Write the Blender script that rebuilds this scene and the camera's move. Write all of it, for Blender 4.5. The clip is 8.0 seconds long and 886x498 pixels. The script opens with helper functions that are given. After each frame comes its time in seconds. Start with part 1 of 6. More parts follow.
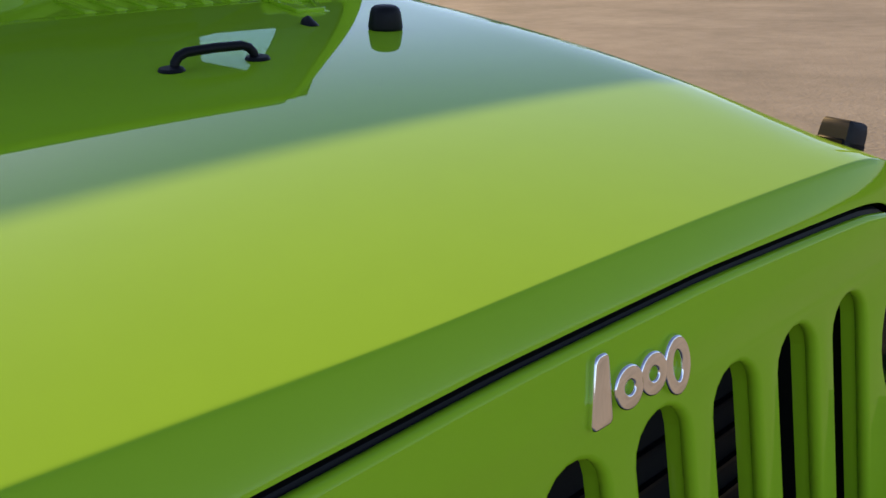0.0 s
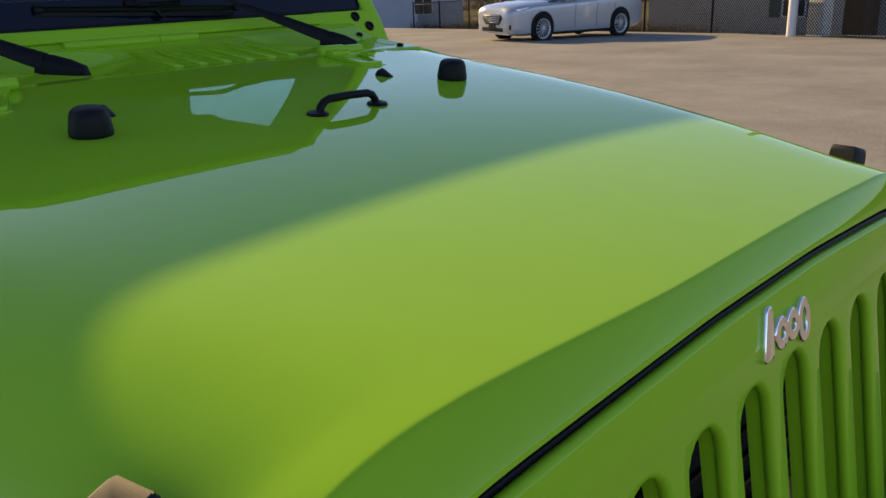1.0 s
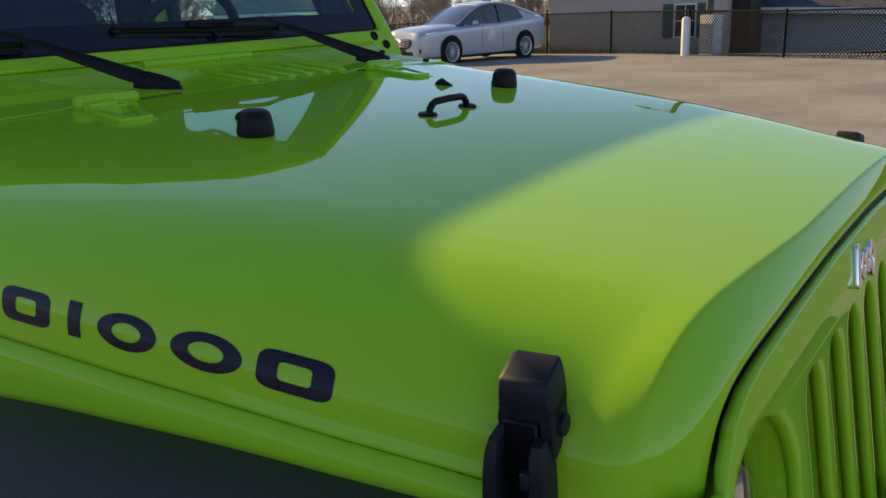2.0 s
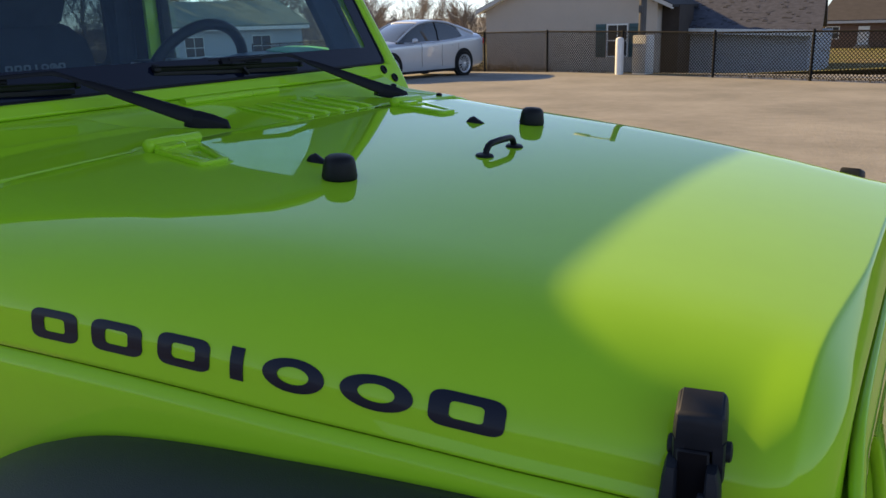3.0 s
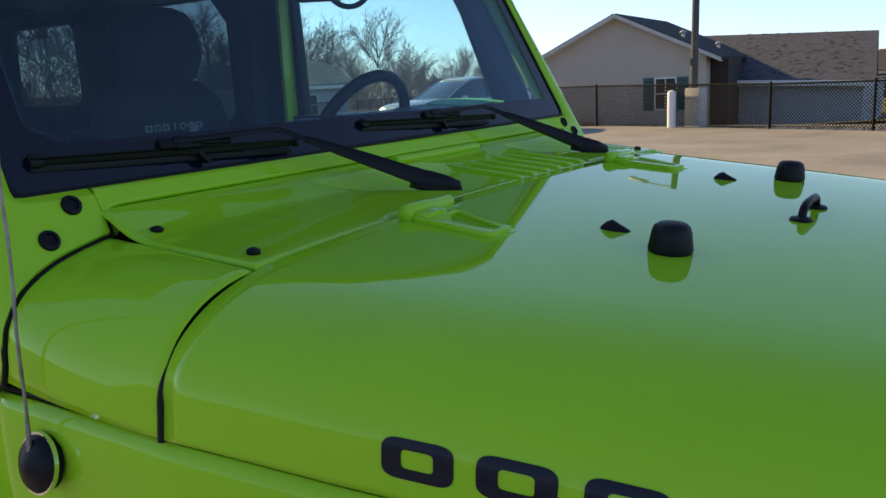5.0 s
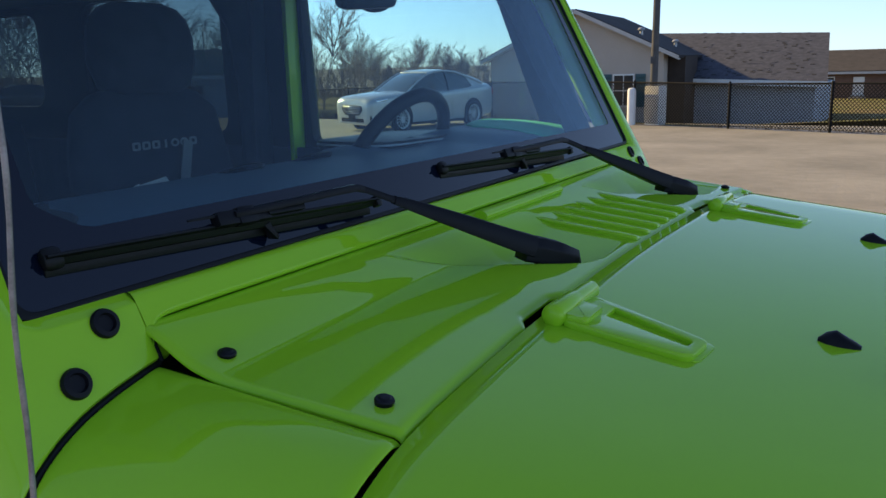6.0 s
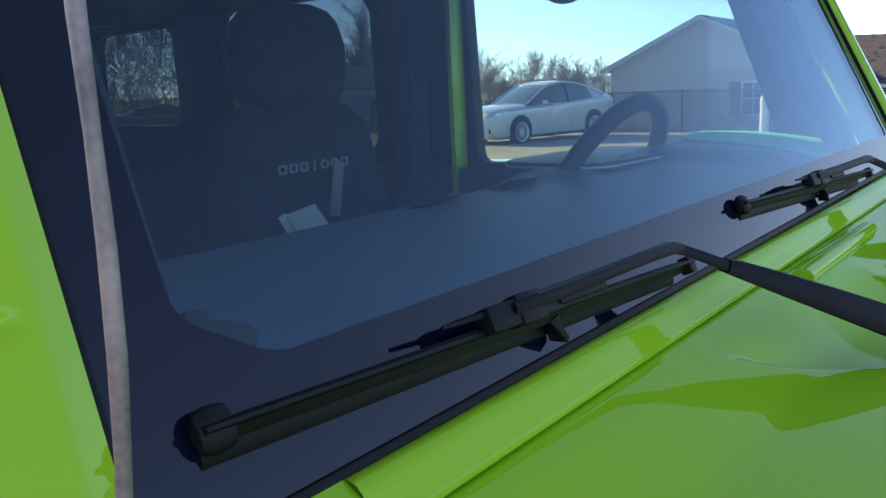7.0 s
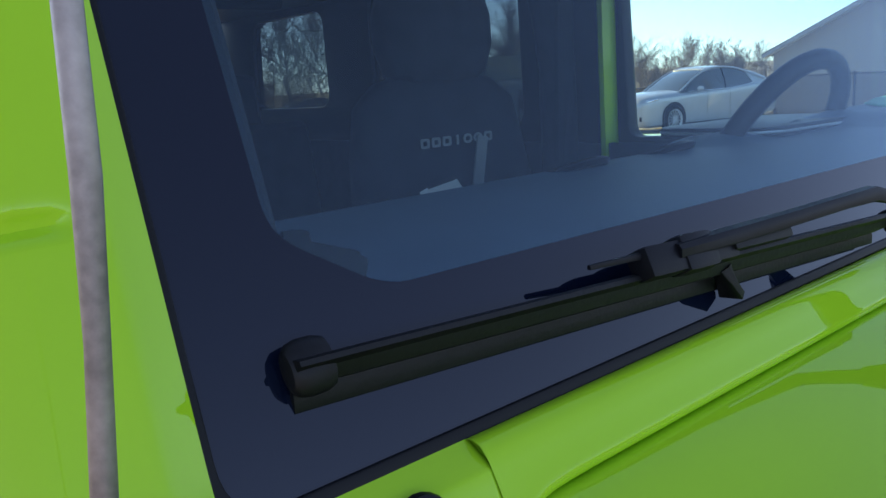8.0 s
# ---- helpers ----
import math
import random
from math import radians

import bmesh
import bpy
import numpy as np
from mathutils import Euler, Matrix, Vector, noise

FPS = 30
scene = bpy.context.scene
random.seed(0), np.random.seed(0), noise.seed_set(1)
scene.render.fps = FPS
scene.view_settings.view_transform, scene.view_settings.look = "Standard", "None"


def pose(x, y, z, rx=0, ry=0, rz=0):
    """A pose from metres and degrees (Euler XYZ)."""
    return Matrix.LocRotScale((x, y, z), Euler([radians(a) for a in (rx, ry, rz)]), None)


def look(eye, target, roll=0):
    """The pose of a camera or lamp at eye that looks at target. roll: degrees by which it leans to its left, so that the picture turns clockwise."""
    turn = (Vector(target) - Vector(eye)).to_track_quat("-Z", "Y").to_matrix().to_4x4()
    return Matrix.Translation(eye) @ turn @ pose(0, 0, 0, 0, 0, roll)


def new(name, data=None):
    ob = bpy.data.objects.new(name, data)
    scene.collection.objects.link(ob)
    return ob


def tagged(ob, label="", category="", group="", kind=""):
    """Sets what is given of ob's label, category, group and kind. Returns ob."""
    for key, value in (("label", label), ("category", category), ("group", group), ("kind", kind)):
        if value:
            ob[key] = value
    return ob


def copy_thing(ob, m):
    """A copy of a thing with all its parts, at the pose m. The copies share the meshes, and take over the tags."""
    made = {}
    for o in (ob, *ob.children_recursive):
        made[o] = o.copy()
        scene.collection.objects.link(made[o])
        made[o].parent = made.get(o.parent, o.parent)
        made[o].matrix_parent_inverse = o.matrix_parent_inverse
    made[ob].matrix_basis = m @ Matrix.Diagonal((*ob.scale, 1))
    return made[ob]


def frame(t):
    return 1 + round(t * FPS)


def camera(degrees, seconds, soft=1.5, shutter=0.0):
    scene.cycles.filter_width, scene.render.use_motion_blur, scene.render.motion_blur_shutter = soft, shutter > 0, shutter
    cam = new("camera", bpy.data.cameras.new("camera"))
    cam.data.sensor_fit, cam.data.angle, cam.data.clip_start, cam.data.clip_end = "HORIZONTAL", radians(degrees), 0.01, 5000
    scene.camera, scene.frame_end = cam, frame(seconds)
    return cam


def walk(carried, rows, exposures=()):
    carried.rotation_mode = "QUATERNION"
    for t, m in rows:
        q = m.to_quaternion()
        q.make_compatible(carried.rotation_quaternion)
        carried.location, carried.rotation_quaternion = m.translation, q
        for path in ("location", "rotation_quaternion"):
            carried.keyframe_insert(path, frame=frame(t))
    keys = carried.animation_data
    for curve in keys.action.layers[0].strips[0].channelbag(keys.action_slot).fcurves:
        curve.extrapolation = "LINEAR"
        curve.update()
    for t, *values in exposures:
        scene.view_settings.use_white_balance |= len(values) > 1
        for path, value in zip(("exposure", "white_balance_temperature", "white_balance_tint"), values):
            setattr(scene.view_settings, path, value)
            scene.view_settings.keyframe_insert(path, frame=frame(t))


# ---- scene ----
cam = camera(57.1, 8.0)
PATH = [
    (0, (1.326, -0.419, 1.284), (-0.123, 0.752, 0.558), -2.5),
    (0.5, (1.297, -0.582, 1.301), (-0.071, 0.705, 0.615), -2.3),
    (1, (1.28, -0.755, 1.313), (-0.03, 0.622, 0.691), -2.0),
    (1.5, (1.23, -0.949, 1.316), (0.006, 0.494, 0.668), -1.8),
    (1.7, (1.206, -1.011, 1.306), (0.017, 0.475, 0.688), -2.2),
    (2.8, (1.075, -1.228, 1.365), (0.026, 0.383, 0.815), -2.0),
    (3, (1.041, -1.254, 1.373), (0.023, 0.378, 0.827), -1.8),
    (3.5, (0.972, -1.306, 1.374), (-0.082, 0.338, 0.942), -2.0),
    (4, (0.864, -1.288, 1.34), (-0.245, 0.333, 0.961), -2.4),
    (4.5, (0.727, -1.254, 1.344), (-0.39, 0.358, 0.949), -2.8),
    (4.7, (0.676, -1.254, 1.353), (-0.446, 0.351, 0.948), -2.9),
    (5.8, (0.337, -1.204, 1.409), (-0.685, 0.459, 0.971), -1.8),
    (6, (0.251, -1.107, 1.433), (-0.755, 0.565, 0.994), -1.5),
    (6.5, (0.053, -0.945, 1.459), (-1.073, 0.655, 1.047), -2.2),
    (7, (-0.08, -0.9, 1.42), (-1.315, 0.622, 1.022), -2.9),
    (7.5, (-0.121, -0.892, 1.389), (-1.489, 0.514, 1.004), -3.4),
    (8, (-0.118, -0.856, 1.379), (-1.608, 0.417, 0.981), -4.1),
]
walk(cam, [(t, look(eye, target, roll)) for t, eye, target, roll in PATH], [(0.0, 0.79, 6600, 18), (0.6, 0.67, 6450, 16), (1.5, 0.60, 6300, 13), (3.0, 0.98, 6500, 13), (4.7, 0.93, 6350, 12), (5.9, 0.86, 6050, 11), (6.6, 1.37, 6150, 13), (7.3, 1.53, 6600, 17), (8.0, 1.65, 6700, 18)])

# ---- world and sun ----
SUN_EL, SUN_AZ = 23.6, 7.2          # height of the sun; its swing from straight behind the car towards the car's left
world = bpy.data.worlds.new("sky")
scene.world = world
world.use_nodes = True
wn = world.node_tree.nodes
sky = wn.new("ShaderNodeTexSky")
sky.sky_type, sky.sun_disc = "NISHITA", False
sky.sun_elevation, sky.sun_rotation = radians(SUN_EL), radians(SUN_AZ - 90)
sky.air_density, sky.dust_density, sky.ozone_density, sky.altitude = 0.75, 0.25, 2.2, 200.0
haze, cool = wn.new("ShaderNodeHueSaturation"), wn.new("ShaderNodeMix")      # thin high haze
haze.inputs["Saturation"].default_value = 0.71
cool.data_type, cool.blend_type = "RGBA", "MULTIPLY"
cool.inputs[0].default_value = 1.0
cool.inputs[7].default_value = (0.882, 0.985, 1.125, 1)
world.node_tree.links.new(sky.outputs[0], haze.inputs["Color"])
world.node_tree.links.new(haze.outputs[0], cool.inputs[6])
world.node_tree.links.new(cool.outputs[2], wn["Background"].inputs[0])
wn["Background"].inputs[1].default_value = 0.100
sun_dir = Vector((-math.cos(radians(SUN_EL)) * math.cos(radians(SUN_AZ)),
                  math.cos(radians(SUN_EL)) * math.sin(radians(SUN_AZ)), math.sin(radians(SUN_EL))))
sun = new("sun", bpy.data.lights.new("sun", "SUN"))
sun.data.energy, sun.data.angle, sun.data.color = 4.7, radians(0.55), (1.0, 0.69, 0.28)
sun.matrix_world = look(sun_dir * 60, (0, 0, 0))


# ---- materials ----
def material(name, color, rough=0.5, metal=0.0, coat=0.0, spec=0.5, vary=0.0, vscale=6.0, bump=0.0, bscale=80.0, tint=None, piece=0.0, relief=0.002):
    """A principled surface with stains (vary, vscale), fine relief (bump, bscale) and a shade for each piece (piece)."""
    m = bpy.data.materials.new(name)
    m.use_nodes = True
    nt = m.node_tree
    p = nt.nodes["Principled BSDF"]
    p.inputs["Base Color"].default_value = (*color, 1)
    p.inputs["Roughness"].default_value, p.inputs["Metallic"].default_value = rough, metal
    p.inputs["Coat Weight"].default_value, p.inputs["Coat Roughness"].default_value = coat, 0.015
    p.inputs["Specular IOR Level"].default_value = spec
    tc = nt.nodes.new("ShaderNodeTexCoord")
    if vary or piece or tint:
        mix = nt.nodes.new("ShaderNodeMix")
        mix.data_type = "RGBA"
        mix.inputs[6].default_value = (*color, 1)
        other = tint or tuple(c * (1 - vary) for c in color)
        mix.inputs[7].default_value = (*other, 1)
        n1, n2 = nt.nodes.new("ShaderNodeTexNoise"), nt.nodes.new("ShaderNodeTexNoise")
        n1.inputs["Scale"].default_value, n2.inputs["Scale"].default_value = vscale, vscale * 9
        n1.inputs["Detail"].default_value, n2.inputs["Detail"].default_value = 4, 3
        add = nt.nodes.new("ShaderNodeMath")
        add.operation = "MULTIPLY_ADD"
        add.inputs[1].default_value = 0.4
        ramp = nt.nodes.new("ShaderNodeMapRange")
        ramp.inputs[1].default_value, ramp.inputs[2].default_value = 0.45, 0.95
        for n in (n1, n2):
            nt.links.new(tc.outputs["Object"], n.inputs["Vector"])
        nt.links.new(n2.outputs[0], add.inputs[0])
        nt.links.new(n1.outputs[0], add.inputs[2])
        nt.links.new(add.outputs[0], ramp.inputs[0])
        nt.links.new(ramp.outputs[0], mix.inputs[0])
        last = mix.outputs[2]
        if piece:
            info, hsv, rng = nt.nodes.new("ShaderNodeObjectInfo"), nt.nodes.new("ShaderNodeHueSaturation"), nt.nodes.new("ShaderNodeMapRange")
            rng.inputs[3].default_value, rng.inputs[4].default_value = 1 - piece, 1 + piece
            nt.links.new(info.outputs["Random"], rng.inputs[0])
            nt.links.new(rng.outputs[0], hsv.inputs["Value"])
            nt.links.new(last, hsv.inputs["Color"])
            last = hsv.outputs[0]
        nt.links.new(last, p.inputs["Base Color"])
    if bump:
        nb, b = nt.nodes.new("ShaderNodeTexNoise"), nt.nodes.new("ShaderNodeBump")
        nb.inputs["Scale"].default_value, nb.inputs["Detail"].default_value = bscale, 5
        b.inputs["Strength"].default_value, b.inputs["Distance"].default_value = bump, relief
        nt.links.new(tc.outputs["Object"], nb.inputs["Vector"])
        nt.links.new(nb.outputs[0], b.inputs["Height"])
        nt.links.new(b.outputs[0], p.inputs["Normal"])
    return m


def glass_material(name, tint, ior=1.5, rough=0.0, veil=0.0, sheen=(1, 1, 1)):
    m = bpy.data.materials.new(name)
    m.use_nodes = True
    nt = m.node_tree
    nt.nodes.remove(nt.nodes["Principled BSDF"])
    tr, gl, lw, pw, fr, mix = (nt.nodes.new("ShaderNode" + k) for k in ("BsdfTransparent", "BsdfGlossy", "LayerWeight", "Math", "Math", "MixShader"))
    tr.inputs[0].default_value = (*(math.sqrt(c) for c in tint), 1)
    gl.inputs["Roughness"].default_value = rough
    gl.inputs[0].default_value = (*sheen, 1)
    lw.inputs[0].default_value = 0.5
    pw.operation, fr.operation = "POWER", "MULTIPLY_ADD"
    f0 = ((ior - 1) / (ior + 1)) ** 2
    pw.inputs[1].default_value, fr.inputs[1].default_value, fr.inputs[2].default_value = 5.0, 1 - f0, f0
    nt.links.new(lw.outputs["Facing"], pw.inputs[0])
    nt.links.new(pw.outputs[0], fr.inputs[0])
    nt.links.new(fr.outputs[0], mix.inputs[0])
    nt.links.new(tr.outputs[0], mix.inputs[1])
    nt.links.new(gl.outputs[0], mix.inputs[2])
    last = mix.outputs[0]
    if veil:                      # a thin bluish film that stands in for haze over the glass
        df, noisy, amt, film = (nt.nodes.new("ShaderNode" + k) for k in ("BsdfDiffuse", "TexNoise", "Math", "MixShader"))
        df.inputs[0].default_value = (0.62, 0.72, 0.92, 1)
        noisy.inputs["Scale"].default_value, noisy.inputs["Detail"].default_value = 5.0, 6
        amt.operation = "MULTIPLY"
        amt.inputs[1].default_value = veil * 2
        nt.links.new(noisy.outputs[0], amt.inputs[0])
        nt.links.new(amt.outputs[0], film.inputs[0])
        nt.links.new(last, film.inputs[1])
        nt.links.new(df.outputs[0], film.inputs[2])
        last = film.outputs[0]
    nt.links.new(last, nt.nodes["Material Output"].inputs[0])
    return m


GREEN = material("lime_paint", (0.345, 0.640, 0.020), 0.45, 0.0, 0.85, 0.0, 0.05, 3.0)
GREEN.node_tree.nodes["Principled BSDF"].inputs["Coat IOR"].default_value = 1.39
BLACK = material("black_plastic", (0.007, 0.007, 0.010), 0.45, 0, 0, 0.18, 0.3, 20, 0.07, 900)
LATCH = material("moulded_grey_plastic", (0.015, 0.018, 0.026), 0.55, 0, 0, 0.25, 0.35, 60, 0.10, 1200)
RUBBER = material("black_rubber", (0.007, 0.007, 0.008), 0.5, 0, 0, 0.25, 0.3, 15, 0.15, 300)
SEAL = material("rubber_seal", (0.006, 0.006, 0.007), 0.5, 0, 0, 0.2)
FLARE = material("flare_plastic", (0.022, 0.024, 0.028), 0.5, 0, 0, 0.5, 0.2, 8, 0.35, 700)
DECAL = material("decal_vinyl", (0.004, 0.006, 0.018), 0.4, 0, 0.15, 0.2)
CHROME = material("chrome", (0.90, 0.90, 0.92), 0.05, 1.0)
ALLOY = material("alloy", (0.60, 0.61, 0.63), 0.35, 0.5)
# near-black that stands in for the shade in hollows and gaps
DARK = material("hollow_shade", (0.004, 0.004, 0.004), 0.8)
CLOTH = material("seat_cloth", (0.030, 0.037, 0.055), 0.85, 0, 0, 0.2, 0.3, 25, 0.4, 600)
THREAD = material("grey_thread", (0.22, 0.23, 0.25), 0.7)
DASH = material("dash_vinyl", (0.115, 0.150, 0.215), 0.55, 0, 0, 0.4, 0.15, 10, 0.3, 500)
FRIT = material("ceramic_band", (0.003, 0.006, 0.017), 0.02, 0, 0, 0.45)
# film and blue sheen stand in for flare haze and a bluer reflected sky
GLASS = glass_material("windscreen_glass", (0.665, 0.85, 0.85), 1.47, veil=0.006, sheen=(0.63, 0.78, 0.93))
SIDEGLASS = glass_material("side_glass", (0.79, 0.88, 0.82))
PRIVACY = glass_material("privacy_glass", (0.10, 0.125, 0.135))
LENS = glass_material("lens_glass", (0.92, 0.95, 0.95))
# mint colour that stands in for sunlight on the dashboard
SUN_PATCH = material("mint_sun_patch", (0.16, 0.74, 0.42), 0.6, 0, 0, 0.4, 0.1, 12)
MAST = material("mast_steel", (0.40, 0.35, 0.33), 0.5, 0.6, 0, 0.5, 0.6, 60)
CONCRETE = material("worn_lot", (0.330, 0.312, 0.278), 0.9, 0, 0, 0.3, 0.0, 0.55, 0.9, 22, tint=(0.185, 0.178, 0.158), relief=0.01)
CONCRETE.node_tree.nodes["Principled BSDF"].inputs["Base Color"].links[0].from_node.inputs[0].links[0].from_node.inputs[1].default_value = 0.35
GRASS = material("dry_grass", (0.16, 0.17, 0.05), 0.95, 0, 0, 0.1, 0.0, 0.4, 0.8, 20, tint=(0.24, 0.19, 0.10))
SIDING = material("tan_siding", (0.47, 0.405, 0.345), 0.75, 0, 0, 0.3, 0.08, 1.5, 0.1, 20)
BLUEGREY = material("blue_grey_siding", (0.43, 0.46, 0.50), 0.75, 0, 0, 0.3, 0.08, 1.5)
SHINGLE = material("grey_shingles", (0.090, 0.096, 0.122), 0.95, 0, 0, 0.2, 0.45, 5.0, 0.8, 9)
SHINGLE_DARK = material("dark_shingles", (0.055, 0.055, 0.06), 0.95, 0, 0, 0.2, 0.4, 3.0, 0.6, 14)
SHINGLE_GREEN = material("pale_green_shingles", (0.22, 0.27, 0.23), 0.9, 0, 0, 0.2, 0.3, 2.0, 0.4, 14)
TRIM = material("weathered_trim", (0.50, 0.475, 0.45), 0.6, 0, 0, 0.4, 0.15, 3)
BROWN = material("recess_shade_brown", (0.050, 0.038, 0.032), 0.8, 0, 0, 0.3, 0.3, 4, 0.2, 12)
WHITE = material("white_paint", (0.74, 0.74, 0.72), 0.5, 0, 0, 0.5, 0.1, 5)
TEAL = material("teal_shutter", (0.04, 0.09, 0.10), 0.6)
BRICKS = material("red_brick", (0.17, 0.105, 0.08), 0.85, 0, 0, 0.3, 0.3, 4, 0.4, 25)
BROWNROOF = material("brown_roof", (0.075, 0.068, 0.064), 0.9, 0, 0, 0.2, 0.3, 2.5, 0.4, 12)
# bark and twigs are paled: the distance haze is put into their colour
BARK = material("grey_bark", (0.21, 0.18, 0.155), 0.95, 0, 0, 0.1, 0.3, 8)
TWIG = material("twigs", (0.28, 0.235, 0.20), 0.95, 0, 0, 0.1, 0.3, 5)
BRUSH = material("brushwood", (0.17, 0.13, 0.095), 0.95, 0, 0, 0.1, 0.4, 2)
WOODPOLE = material("pole_wood", (0.10, 0.10, 0.10), 0.9, 0, 0, 0.2, 0.3, 6, 0.4, 40)
GALV = material("galvanised_wire", (0.42, 0.43, 0.43), 0.5, 0.6)
FENCEBLACK = material("black_fence_paint", (0.010, 0.010, 0.010), 0.8, 0, 0, 0.15)
SILVER = material("silver_paint", (0.50, 0.515, 0.54), 0.35, 0.4, 1.0, 0.5, 0.04, 3)
CARGLASS = material("dark_car_glass", (0.040, 0.050, 0.055), 0.03, 0, 1.0, 0.8)
LAMPRED = material("red_lamp", (0.35, 0.01, 0.01), 0.1, 0, 1)
WATERPANE = material("window_pane", (0.03, 0.035, 0.04), 0.05, 0, 0, 0.7)


# ---- mesh helpers ----
def part(name, bm, mat, parent=None, label="", smooth=True, kind=""):
    bmesh.ops.recalc_face_normals(bm, faces=bm.faces)
    me = bpy.data.meshes.new(name)
    bm.to_mesh(me)
    bm.free()
    me.materials.append(mat)
    if smooth:
        me.polygons.foreach_set("use_smooth", [True] * len(me.polygons))
        me.set_sharp_from_angle(angle=radians(38))
    ob = new(name, me)
    if parent:
        ob.parent = parent
    return tagged(ob, label, kind=kind)


def thing(name, m, label, category, group="", kind=""):
    ob = new(name)
    ob.empty_display_size = 0.1
    ob.matrix_basis = m
    return tagged(ob, label, category, group, kind)


def thicken(ob, t, outward=(0, 0, 1)):
    """Gives a sheet its thickness, inwards from the face that looks outward."""
    facing = sum((p.normal * p.area for p in ob.data.polygons), Vector()).dot(Vector(outward))
    s = ob.modifiers.new("thickness", "SOLIDIFY")
    s.thickness, s.offset = t, -1.0 if facing > 0 else 1.0
    return ob


def box(sx, sy, sz, m=None, bevel=0.0, seg=2):
    bm = bmesh.new()
    bmesh.ops.create_cube(bm, size=1)
    bmesh.ops.scale(bm, vec=(sx, sy, sz), verts=bm.verts)
    if bevel:
        bmesh.ops.bevel(bm, geom=bm.edges[:], offset=bevel, segments=seg, profile=0.7, affect="EDGES")
    if m is not None:
        bmesh.ops.transform(bm, matrix=m, verts=bm.verts)
    return bm


def join(*bms):
    out = bms[0]
    for b in bms[1:]:
        me = bpy.data.meshes.new("tmp")
        b.to_mesh(me)
        b.free()
        out.from_mesh(me)
        bpy.data.meshes.remove(me)
    return out


def grid(fn, us, vs, wrap=False):
    """A sheet of points fn(u, v)."""
    bm = bmesh.new()
    rows = [[bm.verts.new(fn(u, v)) for v in vs] for u in us]
    n = len(vs)
    for a, b in zip(rows, rows[1:]):
        for j in range(n if wrap else n - 1):
            k = (j + 1) % n
            bm.faces.new((a[j], a[k], b[k], b[j]))
    return bm


def loft(sections, caps=True):
    """Closed rings of points, joined one to the next."""
    bm = bmesh.new()
    rings = [[bm.verts.new(p) for p in s] for s in sections]
    n = len(rings[0])
    for a, b in zip(rings, rings[1:]):
        for j in range(n):
            bm.faces.new((a[j], a[(j + 1) % n], b[(j + 1) % n], b[j]))
    if caps:
        bm.faces.new(rings[0])
        bm.faces.new(rings[-1])
    return bm


def tube(points, radii, n=10, flat=1.0):
    """A round bar through the points; radii one for all or one each; flat squeezes it along its second axis."""
    pts = [Vector(p) for p in points]
    if not isinstance(radii, (list, tuple)):
        radii = [radii] * len(pts)
    sections = []
    side = None
    for i, p in enumerate(pts):
        d = (pts[min(i + 1, len(pts) - 1)] - pts[max(i - 1, 0)]).normalized()
        if side is None:
            side = d.orthogonal().normalized() if abs(d.z) > 0.95 else d.cross(Vector((0, 0, 1))).normalized()
        side = (side - d * side.dot(d)).normalized()
        up = d.cross(side)
        sections.append([p + radii[i] * (math.cos(a) * side + flat * math.sin(a) * up) for a in (2 * math.pi * k / n for k in range(n))])
    return loft(sections)


def lathe(profile, n=24, m=None, caps=True):
    """Points (r, z) turned round the z axis."""
    bm = loft([[(r * math.cos(2 * math.pi * k / n), r * math.sin(2 * math.pi * k / n), z) for k in range(n)] for r, z in profile], caps)
    if m is not None:
        bmesh.ops.transform(bm, matrix=m, verts=bm.verts)
    return bm


def prism(outline, depth, m=None, bevel=0.0, seg=2):
    """An outline in x, y, pushed up by depth along z, its upper rim bevelled."""
    bm = bmesh.new()
    lo = [bm.verts.new((x, y, 0)) for x, y in outline]
    hi = [bm.verts.new((x, y, depth)) for x, y in outline]
    n = len(lo)
    bm.faces.new(lo[::-1])
    top = bm.faces.new(hi)
    for i in range(n):
        bm.faces.new((lo[i], lo[(i + 1) % n], hi[(i + 1) % n], hi[i]))
    if bevel:
        bmesh.ops.bevel(bm, geom=list(top.edges), offset=bevel, segments=seg, profile=0.6, affect="EDGES")
    if m is not None:
        bmesh.ops.transform(bm, matrix=m, verts=bm.verts)
    return bm


def pierced(outer, holes, depth, m=None, bevel=0.0):
    """A plate in x, y with holes through it, edges rounded."""
    cu = bpy.data.curves.new("tmp", "CURVE")
    cu.dimensions, cu.fill_mode, cu.extrude, cu.bevel_depth, cu.bevel_resolution = "2D", "BOTH", depth / 2, bevel, 2
    for ring in (outer, *holes):
        sp = cu.splines.new("POLY")
        sp.points.add(len(ring) - 1)
        for q, (x, y) in zip(sp.points, ring):
            q.co = (x, y, 0, 1)
        sp.use_cyclic_u = True
    ob = bpy.data.objects.new("tmp", cu)
    me = bpy.data.meshes.new_from_object(ob)
    bm = bmesh.new()
    bm.from_mesh(me)
    bmesh.ops.remove_doubles(bm, verts=bm.verts, dist=1e-5)
    bpy.data.objects.remove(ob)
    bpy.data.curves.remove(cu)
    bpy.data.meshes.remove(me)
    if m is not None:
        bmesh.ops.transform(bm, matrix=m, verts=bm.verts)
    return bm


def rounded(x0, y0, x1, y1, r, n=6):
    """A rectangle's outline with round corners."""
    pts = []
    for cx, cy, a0 in ((x1 - r, y0 + r, -90), (x1 - r, y1 - r, 0), (x0 + r, y1 - r, 90), (x0 + r, y0 + r, 180)):
        pts += [(cx + r * math.cos(radians(a0 + 90 * k / n)), cy + r * math.sin(radians(a0 + 90 * k / n))) for k in range(n + 1)]
    return pts


